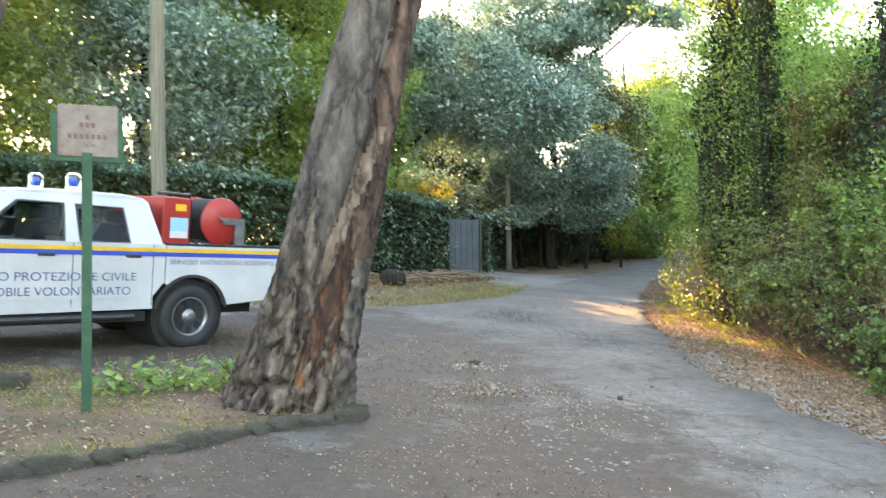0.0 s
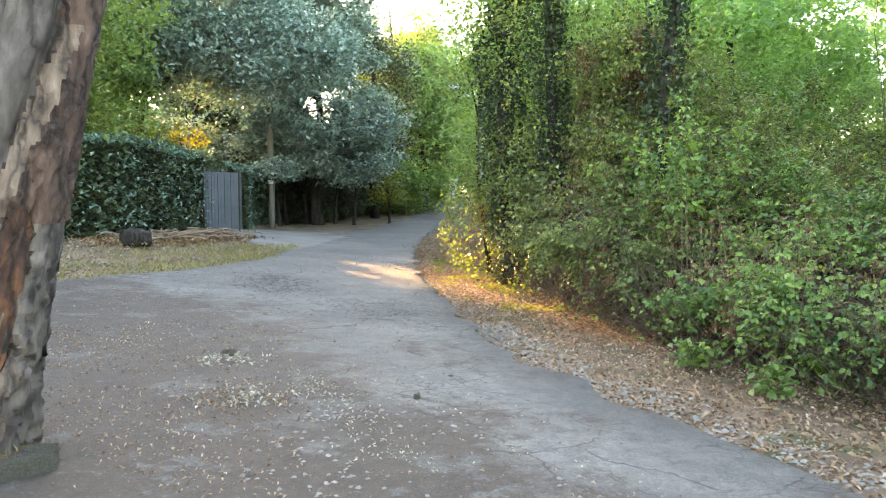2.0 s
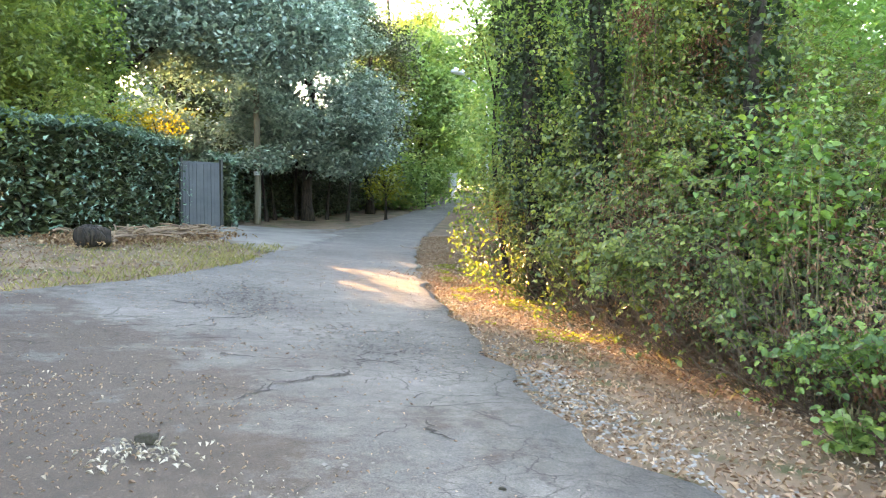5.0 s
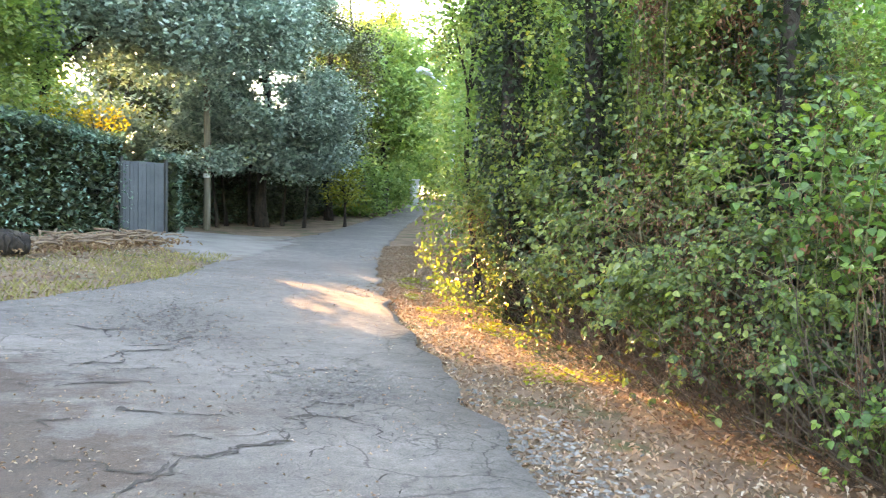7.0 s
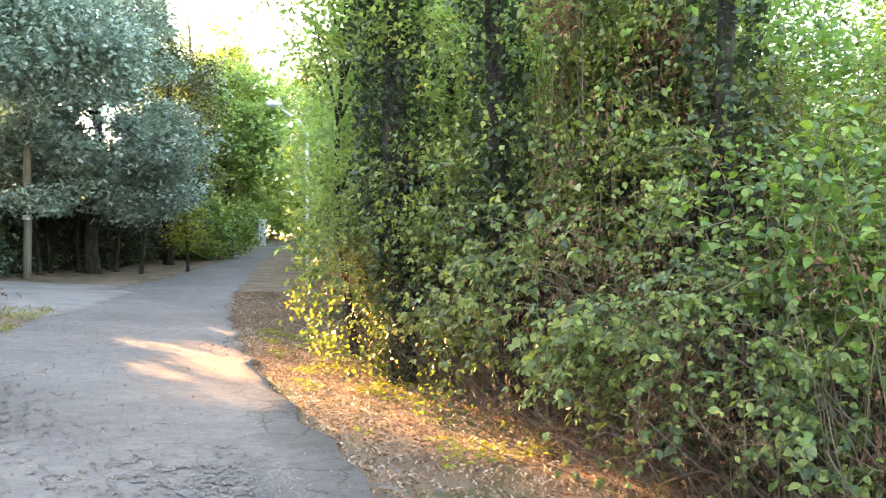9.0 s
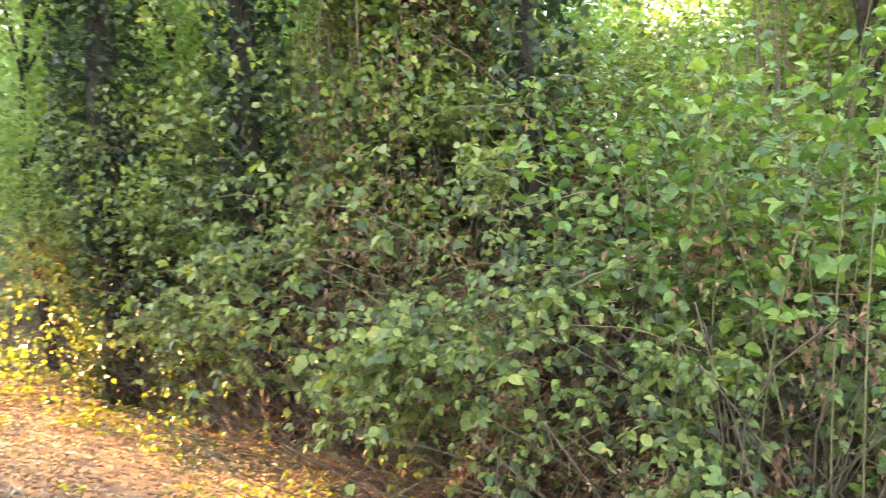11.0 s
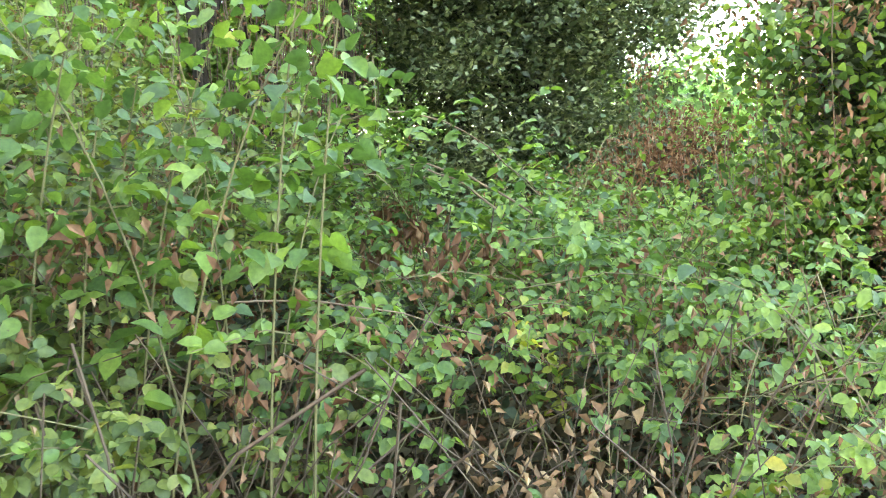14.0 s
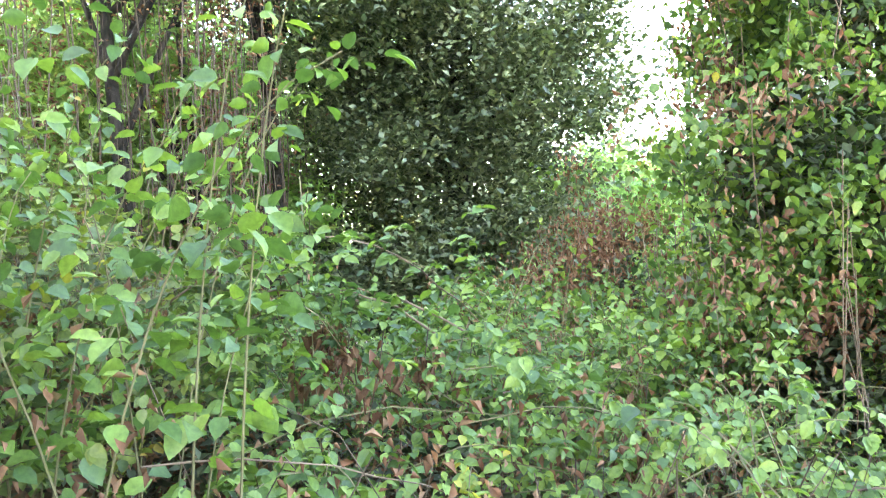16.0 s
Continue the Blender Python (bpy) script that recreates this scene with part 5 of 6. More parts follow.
def stone_mesh(seed):
    bm = bmesh.new()
    bmesh.ops.create_icosphere(bm, subdivisions=3, radius=1.0)
    for v in bm.verts:
        p = v.co.copy()
        q = Vector((max(-0.88, min(0.88, p.x)), max(-0.82, min(0.82, p.y)), max(-0.85, min(0.85, p.z)))) * 1.12
        v.co = q * (1 + 0.4 * noise.noise(p * 1.6 + Vector((seed * 7, 0, 0))) + 0.22 * noise.noise(p * 9) + 0.2 * noise.noise(p * 4 + Vector((seed, 3, 0))))
    me = bpy.data.meshes.new("stone")
    bm.to_mesh(me)
    bm.free()
    me.materials.append(M_STONE)
    me.polygons.foreach_set("use_smooth", [True] * len(me.polygons))
    return me


STONES = [stone_mesh(i) for i in range(6)]
kerb = tagged(new("kerb"), "low mossy rubble-stone edging round the bed", "kerb", kind="structure")
line = np.array(KERB + [(0.22, 6.8)])
cum = np.concatenate([[0], np.cumsum(np.linalg.norm(np.diff(line, axis=0), axis=1))])
s = 0.0
i = 0
while s < cum[-1]:
    L = rng.uniform(0.16, 0.32)
    t = s + L / 2
    x, y = float(np.interp(t, cum, line[:, 0])), float(np.interp(t, cum, line[:, 1]))
    j = min(len(line) - 2, int(np.searchsorted(cum, t)) - 1)
    ang = math.degrees(math.atan2(*(line[j + 1] - line[j])[::-1]))
    st = new("stone", STONES[i % 6])
    st.parent = kerb
    st.matrix_world = pose(x, y, float(ground_z(x, y)) + 0.03, rng.uniform(-8, 8), rng.uniform(-6, 6), ang + rng.uniform(-20, 20)) @ Matrix.Diagonal((L * 0.48, rng.uniform(0.06, 0.11), rng.uniform(0.045, 0.1), 1))
    s += L * 0.96
    i += 1
for x, y in ((-2.95, 7.25), (-2.6, 7.4), (-3.3, 7.05), (-3.7, 6.8)):
    st = new("stone", STONES[i % 6])
    st.parent = kerb
    st.matrix_world = pose(x, y, float(ground_z(x, y)) + 0.08, 0, 0, 30) @ Matrix.Diagonal((0.17, 0.1, 0.08, 1))
    i += 1

sign = thing("sign", (-1.77, 6.56, float(ground_z(-1.77, 6.56)) + 0.02), "rust-stained white sign plate in a green frame on a green post", "sign", rz=15)
part("post", Soup().box(-0.036, 0.036, -0.036, 0.036, -0.2, 1.93), M_GREENPAINT, sign, bevel=0.006)
part("frame", Soup().box(-0.25, 0.25, -0.02, 0.02, 1.86, 1.915).box(-0.25, -0.195, -0.02, 0.02, 1.915, 2.23).box(0.205, 0.25, -0.02, 0.02, 1.915, 2.23), M_GREENPAINT, sign, bevel=0.004)
part("plate", Soup().box(-0.2, 0.21, -0.032, -0.021, 1.9, 2.28), M_RUST, sign, "rusty weathered white plate", bevel=0.002)
M_FADED = plain("faded_red_lettering", (0.13, 0.06, 0.045), 0.6)
for z, n in ((2.19, 1), (2.13, 3), (2.045, 7)):
    for k in range(n):
        x = (k - (n - 1) / 2) * 0.04
        part("letter", Soup().box(x - 0.013, x + 0.013, -0.035, -0.0325, z - 0.018, z + 0.018), M_FADED, sign, "faded illegible reddish letter")

# ---- pickup truck ----
def arc(cx, cz, r, a0, a1, n=12):
    return [(cx + r * math.cos(radians(q)), cz + r * math.sin(radians(q))) for q in np.linspace(a0, a1, n)]


truck = thing("pickup_truck", (-2.2, 10.99, float(ground_z(-2.2, 10.99)) + 0.035), "white double-cab fire-service pickup with yellow and blue stripes, parked", "truck")
truck.matrix_world = pose(-2.24, 10.99, float(ground_z(-2.24, 10.99)) + 0.025, 0, 0, -140.3) @ pose(0, 0, 0, -4.4, -0.8, 0)


def narrowed(soup, z0=1.18, z1=1.72, cut=0.2):
    for v in soup.v:
        v[:, 2] = np.where(v[:, 2] > 1.2, 1.2 + (v[:, 2] - 1.2) * 0.76, v[:, 2])
        k = np.clip((v[:, 2] - z0) / (z1 - z0), 0, 1)
        v[:, 1] *= 1 - cut * k
    return soup


body = Soup().prism([(0.49, 0.48), (3.08, 0.45)] + arc(3.55, 0.38, 0.47, 172, 10) + [(4.6, 0.52), (4.68, 0.8), (4.62, 1.04), (4.2, 1.13), (2.8, 1.21), (0.36, 1.21), (0.36, 0.78), (0.49, 0.62)], -0.97, 0.97)
body = part("body", body, M_WHITE, truck, bevel=0.03)
side = [(-1.25, 0.62), (-1.15, 0.56)] + arc(0, 0.38, 0.47, 165, 50) + [(0.345, 0.76), (0.345, 1.2), (-1.22, 1.2), (-1.27, 1.1)]
bed = part("cargo_bed", Soup().prism(side, 0.9, 0.97).prism(side, -0.97, -0.9).box(-1.22, 0.34, -0.9, 0.9, 0.86, 0.9).box(0.29, 0.34, -0.9, 0.9, 0.9, 1.18), M_WHITE, truck, bevel=0.012)
part("tailgate", Soup().box(-1.26, -1.2, -0.88, 0.88, 0.62, 1.17), M_WHITE, truck, bevel=0.012)
part("bed_rail", Soup().box(-1.22, 0.335, 0.885, 0.975, 1.2, 1.225), M_TRIM, truck, "black bed rail cap")
for x, y in ((0, 0.89), (3.55, 0.95)):
    part("wheel_well", Soup().tube([(x, 0.2, 0.38), (x, y, 0.38)], 0.46, 20), M_LINER, truck)
for y in (0.968, -0.968):
    o = arc(0, 0.38, 0.49, 168, 12, 14) + arc(0, 0.38, 0.455, 12, 168, 14)
    part("arch_trim", Soup().prism(o, y - 0.012, y + 0.012), M_TRIM, truck)
part("chassis", Soup().box(-1.1, 4.4, -0.55, 0.55, 0.36, 0.56).box(0.55, 3.0, 0.7, 0.93, 0.34, 0.45), M_LINER, truck)
part("side_step", Soup().tube([(0.7, 0.95, 0.4), (2.9, 0.95, 0.4)], 0.035, 8), M_TRIM, truck)
part("bumper", Soup().box(-1.4, -1.28, -0.85, 0.85, 0.5, 0.66), M_TRIM, truck, "black rear bumper", bevel=0.02)
part("bumper", Soup().box(4.66, 4.8, -0.92, 0.92, 0.45, 0.72), M_STEEL, truck, "steel front bumper", bevel=0.03)
part("tail_light", Soup().box(-1.275, -1.2, 0.86, 0.955, 0.78, 1.1), plain("red_lamp_plastic", (0.45, 0.02, 0.02), 0.2), truck, bevel=0.008)
part("headlight", Soup().box(4.55, 4.67, 0.62, 0.93, 0.82, 1.0), M_LAMP, truck, bevel=0.01)

cab = Soup()
for y0, y1 in ((0.9, 0.95), (-0.95, -0.9)):
    cab.prism([(0.37, 1.2), (0.76, 1.2), (0.8, 1.72), (0.8, 1.86), (0.5, 1.84)], y0, y1)
    cab.prism([(1.33, 1.2), (1.48, 1.2), (1.45, 1.74), (1.34, 1.74)], y0, y1)
    cab.prism([(0.79, 1.72), (1.98, 1.74), (2.06, 1.86), (0.79, 1.86)], y0, y1)
    cab.prism([(2.45, 1.2), (2.8, 1.2), (2.08, 1.86), (1.92, 1.76)], y0, y1)
cab.prism([(0.38, 1.2), (0.42, 1.2), (0.48, 1.45), (0.44, 1.45)], -0.9, 0.9)
part("cab_shell", narrowed(cab), M_WHITE, truck, bevel=0.01)
part("roof", narrowed(Soup().prism([(0.51, 1.83), (2.06, 1.84), (1.98, 1.9), (1.5, 1.925), (0.8, 1.92), (0.54, 1.88)], -0.95, 0.95)), M_WHITE, truck, bevel=0.025)
for out in ([(0.77, 1.21), (1.33, 1.21), (1.34, 1.74), (0.81, 1.72)], [(1.49, 1.21), (2.44, 1.21), (1.91, 1.75), (1.46, 1.74)]):
    for y in (0.92, -0.92):
        part("window", narrowed(Soup().prism(out, y - 0.003, y + 0.003)), M_GLASS, truck, "dark side window")
        o = np.array(out)
        c = o.mean(0)
        rim = Soup()
        for q in range(4):
            a, b = o[q], o[(q + 1) % 4]
            rim.prism([tuple(a), tuple(b), tuple(b + (c - b) * 0.05), tuple(a + (c - a) * 0.05)], y + 0.012 * np.sign(y), y + 0.034 * np.sign(y))
        part("window_seal", narrowed(rim), M_TRIM, truck)
part("windscreen", narrowed(Soup().prism([(2.73, 1.22), (2.75, 1.22), (2.06, 1.85), (2.04, 1.85)], -0.88, 0.88)), M_GLASS, truck)
for x in (0.8, 1.65):
    for y in (0.45, -0.45):
        part("seat", Soup().prism([(x, 0.95), (x + 0.5, 0.95), (x + 0.5, 1.08), (x + 0.16, 1.1), (x - 0.02, 1.41), (x - 0.12, 1.41)], y - 0.24, y + 0.24).box(x - 0.12, x - 0.02, y - 0.13, y + 0.13, 1.42, 1.56), M_SEAT, truck, bevel=0.03)
part("mirror", Soup().box(2.3, 2.4, 0.98, 1.2, 1.22, 1.42), M_TRIM, truck, "black door mirror", bevel=0.03)
for x0, x1 in ((1.405, 1.413), (0.5, 0.508), (2.6, 2.608)):
    part("door_seam", Soup().box(x0, x1, 0.965, 0.972, 0.52, 1.2), M_TRIM, truck)
for x in (0.66, 1.6):
    part("door_handle", Soup().box(x, x + 0.17, 0.965, 0.995, 1.055, 1.09), M_TRIM, truck, "black door handle", bevel=0.008)
part("rub_strip", Soup().box(0.52, 3.05, 0.97, 0.98, 0.6, 0.64), M_WHITE, truck)
for y in (0.9715, -0.9715):
    part("stripe", Soup().box(-1.24, 4.2, y - 0.0025, y + 0.0025, 1.125, 1.165), M_AMBER, truck, "yellow stripe")
    part("stripe", Soup().box(-1.24, 4.2, y - 0.0025, y + 0.0025, 1.072, 1.121), M_BLUE, truck, "blue stripe")


def lettering(words, x, z, size, width, parent, mat):
    """Words on the truck's flank, each a part; they run towards its tail."""
    made, at = [], 0.0
    for word in words.split():
        cu = bpy.data.curves.new("word", "FONT")
        cu.body, cu.size, cu.extrude = word, size, 0.0008
        tmp = new("word_text", cu)
        bpy.context.view_layer.update()
        me = bpy.data.meshes.new_from_object(tmp.evaluated_get(bpy.context.evaluated_depsgraph_get()))
        bpy.data.objects.remove(tmp)
        me.materials.clear()
        me.materials.append(mat)
        made.append((me, at))
        at += max(v.co.x for v in me.vertices) + size * 0.3
    k = width / (at - size * 0.3)
    for me, start in made:
        ob = new("word", me)
        ob.parent = parent
        ob.matrix_local = Matrix(((-k, 0, 0, x - k * start), (0, 0, 1, 0.9735), (0, 1, 0, z), (0, 0, 0, 1)))


lettering("REGIONE LAZIO PROTEZIONE CIVILE", 3.08, 0.80, 0.125, 2.38, truck, M_INK)
lettering("COLONNA MOBILE VOLONTARIATO", 3.0, 0.645, 0.125, 2.24, truck, M_INK)
lettering("SERVIZIO ANTINCENDIO BOSCHIVO", 0.3, 0.985, 0.075, 1.42, truck, M_INK)


def lathe(profile, n=28):
    """A profile of radius and y turned about the y axis."""
    v = [(r * math.cos(2 * math.pi * k / n), y, r * math.sin(2 * math.pi * k / n)) for r, y in profile for k in range(n)]
    m = len(profile)
    return Soup().add(v, [(i * n + k, i * n + (k + 1) % n, (i + 1) * n + (k + 1) % n, (i + 1) * n + k) for i in range(m - 1) for k in range(n)] + [tuple(range(n)), tuple(range((m - 1) * n, m * n))])


for x, y, f in ((0, 0.86, 1), (3.55, 0.86, 1), (0, -0.86, -1), (3.55, -0.86, -1)):
    w = new("wheel")
    w.parent = truck
    w.matrix_local = pose(x, y, 0.375) @ Matrix.Diagonal((1, f, 1, 1))
    part("tyre", lathe([(0.22, -0.11), (0.33, -0.12), (0.368, -0.09), (0.376, 0), (0.368, 0.08), (0.345, 0.108), (0.3, 0.118), (0.235, 0.105), (0.225, 0.07)]), M_BLACK, w, "black tyre", True)
    part("rim", lathe([(0.228, -0.09), (0.232, 0.1), (0.215, 0.095), (0.2, 0.06), (0.19, 0.05), (0.085, 0.07), (0.07, 0.1), (0.04, 0.11)]), M_STEEL, w, "dull steel rim", True)
    for k in range(8):
        c, s = math.cos(k * math.pi / 4), math.sin(k * math.pi / 4)
        part("rim_hole", Soup().tube([(0.15 * c, 0.05, 0.15 * s), (0.15 * c, 0.074, 0.15 * s)], 0.043, 10), M_LINER, w)
for x, y in ((1.24, 0.5), (1.3, -0.36)):
    b = part("beacon", lathe([(0.082, 0), (0.084, 0.09), (0.078, 0.125), (0.05, 0.15), (0.01, 0.155)], 18), M_BEACON, truck, "clear dome of a blue rotating beacon", True)
    b.matrix_local = pose(x, y, 1.79, 90)
    part("reflector", Soup().tube([(0, 0.02, 0), (0, 0.07, 0), (0, 0.11, 0)], [0.04, 0.055, 0.03], 10), M_BLUE, b, "blue reflector inside the beacon", True)
    part("beacon_base", Soup().tube([(x, y, 1.7), (x, y, 1.795)], [0.09, 0.084], 18), M_LAMP, truck, smooth=True)

pump = thing("pump_unit", (0, 0, 0), "red fire-pump cabinet with stickers in the truck bed", "fire pump")
pump.matrix_world = truck.matrix_world @ pose(0.1, 0, 0.9)
part("cabinet", Soup().box(-0.18, 0.18, -0.5, 0.72, 0, 0.86), M_RED, pump, bevel=0.02)
part("sticker", Soup().box(-0.15, 0.08, 0.72, 0.724, 0.38, 0.62), plain("pale_blue_sticker", (0.25, 0.5, 0.75), 0.4), pump, "blue and white sticker")
part("sticker", Soup().box(-0.15, 0.08, 0.7245, 0.726, 0.38, 0.46), M_LAMP, pump)
part("sticker", Soup().box(-0.12, 0.02, 0.72, 0.724, 0.7, 0.78), M_AMBER, pump, "yellow sticker")
for q in ((-0.35, 0.6), (-0.35, -0.6), (-0.95, 0.6), (-0.95, -0.6)):
    part("rack_post", Soup().tube([(q[0], q[1], 0), (q[0], q[1], 0.35)], 0.02, 8), M_TRIM, pump, "black tube post")
part("rack_rail", Soup().tube([(-0.3, 0.6, 0.35), (-1.0, 0.6, 0.35)], 0.02, 8), M_TRIM, pump, "black tube rail")
part("rack_hoop", Soup().tube([(-0.3, 0.5, 0.0), (-0.3, 0.5, 0.8), (-0.25, 0.55, 0.9), (0.2, 0.6, 0.9)], 0.02, 8), M_TRIM, pump, "black tube hoop")

reel = thing("hose_reel", (0, 0, 0), "red hose reel wound with black hose in the truck bed", "hose reel")
reel.matrix_world = truck.matrix_world @ pose(-0.52, 0.4, 1.5)
for y, nm in ((-0.3, "flange"), (0.3, "flange")):
    part(nm, lathe([(0.03, y - 0.015), (0.285, y - 0.015), (0.295, y), (0.285, y + 0.015), (0.1, y + 0.02), (0.03, y + 0.03)], 32), M_RED, reel, "red flange", True)
hose = Soup()
t = np.linspace(0, 2 * np.pi * 9, 200)
hose.tube(np.stack([0.25 * np.cos(t), np.linspace(-0.26, 0.26, 200), 0.25 * np.sin(t)], 1), 0.029, 8)
part("hose", hose, M_BLACK, reel, "black rubber hose", True)
part("drum", lathe([(0.21, -0.28), (0.21, 0.28)], 20), M_TRIM, reel)
part("bracket", Soup().box(-0.3, -0.16, 0.335, 0.36, -0.58, 0.05).box(-0.17, 0.02, 0.335, 0.36, -0.03, 0.05), M_STEEL, reel, "grey steel bracket")
part("bracket", Soup().box(-0.3, -0.16, -0.36, -0.335, -0.58, 0.05), M_STEEL, reel, "grey steel bracket")
part("hand_crank", Soup().tube([(0, 0.32, 0), (0, 0.38, 0), (0.1, 0.38, 0.06)], 0.012, 8), M_STEEL, reel)

# ---- log, brushwood, litter, grass ----
x, y = 1.72, 22.9
log = thing("log", (x, y, float(ground_z(x, y)) + 0.2), "short cut log lying on the grass verge", "log", rz=35)
part("bark", Soup().tube([(-0.3, 0, 0), (-0.1, 0, 0.02), (0.1, 0, 0), (0.32, 0, -0.02)], [0.2, 0.23, 0.22, 0.2], 16, 0.06), M_DARKBARK, log, smooth=True)
part("cut_end", Soup().tube([(0.321, 0, -0.02), (0.33, 0, -0.02)], 0.17, 16), M_POLE, log, "pale sawn end")
brush = tagged(new("brushwood_pile"), "low heap of dead branches and leaves under the hedge", "brushwood", kind="stuff")
s = Soup()
for _ in range(150):
    t = rng.random()
    x, y = 1.6 + 3.2 * t + rng.normal() * 0.35, 23.8 + 4.6 * t + rng.normal() * 0.4
    z = float(ground_z(x, y)) + rng.uniform(0.02, 0.22)
    a = rng.random() * 6.28
    L = rng.uniform(0.2, 0.7)
    d = np.array([math.cos(a) * L, math.sin(a) * L, rng.uniform(-0.05, 0.12)])
    s.tube([(x, y, z), np.array([x, y, z]) + d * 0.5 + (0, 0, 0.03), np.array([x, y, z]) + d], rng.uniform(0.01, 0.035), 5)
part("branches", s, M_TWIG, brush)
t = rng.random(2600)
bx, by = 1.2 + 3.6 * t + rng.normal(size=2600) * 0.5, 23.2 + 5 * t + rng.normal(size=2600) * 0.5
leaves("dead_leaves", np.stack([bx, by, ground_z(bx, by) + rng.random(2600) * 0.12], 1), 0.11, M_BEIGE, brush, CURL)


def scatter(name, label, category, n, xs, ys, size, mat, tmpl, lift, up=2.0, keep=None, **kw):
    x, y = xs(n), ys(n)
    if keep is not None:
        k = keep(x, y)
        x, y = x[k], y[k]
    ob = leaves(name, np.stack([x, y, ground_z(x, y) + lift + 0.012 * rng.random(len(x))], 1), size, mat, None, tmpl, up=up, **kw)
    return tagged(ob, label, category, kind="stuff")


def between(a, b):
    return lambda n: rng.uniform(a, b, n)


def in_patch(x, y, f, cut, seed=0.0):
    return np.array([noise.noise((a * f, b * f, seed)) for a, b in zip(x, y)]) > cut


on_road = lambda x, y: (x < edge_x(R_EDGE, y)) & (x > edge_x(L_EDGE, y))
verge = lambda x, y: (x > edge_x(R_EDGE, y) + 0.05 - 0.75 * rng.random(len(x)) ** 2) & (x < edge_x(FACE, y) + 1.0)
scatter("leaf_litter", "thick carpet of dry brown fallen leaves on the verge", "leaf litter", 95000, between(3.8, 13), between(2, 30), 0.046, M_LITTER, CURL, 0.004, 1.6, verge)
scatter("leaf_litter", "dry fallen leaves strewn over the asphalt", "leaf litter", 46000, between(-6, 8), between(1, 22), 0.024, M_LITTER, CURL, 0.034, 2.5, lambda x, y: on_road(x, y) & (rng.random(len(x)) < 0.3) & (rng.random(len(x)) < 0.35 + 0.65 * in_patch(x, y, 1.2, 0.05, 6.0)))
scatter("leaf_litter", "patch of dirt and fallen leaves on the worn asphalt", "leaf litter", 17000, between(-1.5, 3.4), between(3, 12.5), 0.026, M_LITTER, CURL, 0.034, 2.0,
        lambda x, y: on_road(x, y) & (x < 1.0 + 2.2 * rng.random(len(x))) & in_patch(x, y, 0.7, -0.02) & (rng.random(len(x)) < 0.55))
scatter("leaf_litter", "dry fallen leaves on the soil of the bed", "leaf litter", 16000, between(-5, 0.3), between(3, 8.4), 0.034, M_LITTER, CURL, 0.04, 2.0, lambda x, y: (x < np.interp(y, ky, kx) - 0.1) & (rng.random(len(x)) < 0.45))
scatter("leaf_litter", "dry leaves on the verge under the hedge", "leaf litter", 24000, between(-8, 5), between(14, 28), 0.06, M_LITTER, CURL, 0.0, 2.0, lambda x, y: (x < edge_x(L_EDGE, y) + 0.3 * rng.random(len(x))) & (rng.random(len(x)) < 0.5))
scatter("grass", "thin dry grass on the verge before the hedge", "grass", 26000, between(-6, 6), between(14.5, 25), 0.11, M_GRASS, BLADE, -0.01, 3.0, lambda x, y: (x < edge_x(L_EDGE, y) + 0.2 * rng.random(len(x))) & (x > edge_x(L_EDGE, y) - 4.5 * rng.random(len(x)) ** 2) & in_patch(x, y, 0.9, -0.2, 4.0))
scatter("grass", "short thin grass and moss on the soil of the bed", "grass", 16000, between(-6, 0.2), between(3, 8.4), 0.05, M_GRASS, BLADE, 0.03, 3.0, lambda x, y: (x < np.interp(y, ky, kx) - 0.05) & in_patch(x, y, 1.4, 0.02, 11.0))
scatter("ground_plants", "low yellow-green ground plants on the sunlit verge", "weeds", 9000, between(5.8, 9.2), between(12.5, 22), 0.055, M_WEEDY, LEAF4, 0.03, 1.0,
        lambda x, y: (x > edge_x(R_EDGE, y) + 0.35) & (x < edge_x(FACE, y) + 0.3) & in_patch(x, y, 1.3, 0.12, 2.0))
scatter("grass", "sparse grass along the foot of the brambles", "grass", 40000, between(5.0, 20), between(5, 40), 0.1, M_GRASS, BLADE, -0.01, 3.0, lambda x, y: (x > edge_x(FACE, y) - 0.7 * rng.random(len(x)) ** 2) & (x < edge_x(FACE, y) + 0.4) & in_patch(x, y, 1.1, 0.05, 5.0))
for x, y, r, n in ((-1.75, 7.3, 0.25, 110), (-1.3, 7.6, 0.35, 150), (-0.85, 7.9, 0.3, 110), (-3.2, 7.3, 0.25, 160), (6.05, 8.6, 0.16, 160), (5.9, 7.4, 0.14, 130)):
    w = thing("weed", (x, y, float(ground_z(x, y)) + 0.05), "fresh light green low weed growing on the soil", "weed", "low green weeds")
    P = np.stack([rng.normal(size=n) * r * 0.6, rng.normal(size=n) * r * 0.6, rng.random(n) ** 1.5 * 0.24], 1)
    leaves("leaves", P, 0.075, M_LOCUST, w, LEAF8, up=1.0)
    for _ in range(9):
        s = Soup().tube([(rng.normal() * 0.05, rng.normal() * 0.05, -0.06), (rng.normal() * r * 0.5, rng.normal() * r * 0.5, 0.28)], 0.004, 4)
        part("stalk", s, M_GCANE, w)

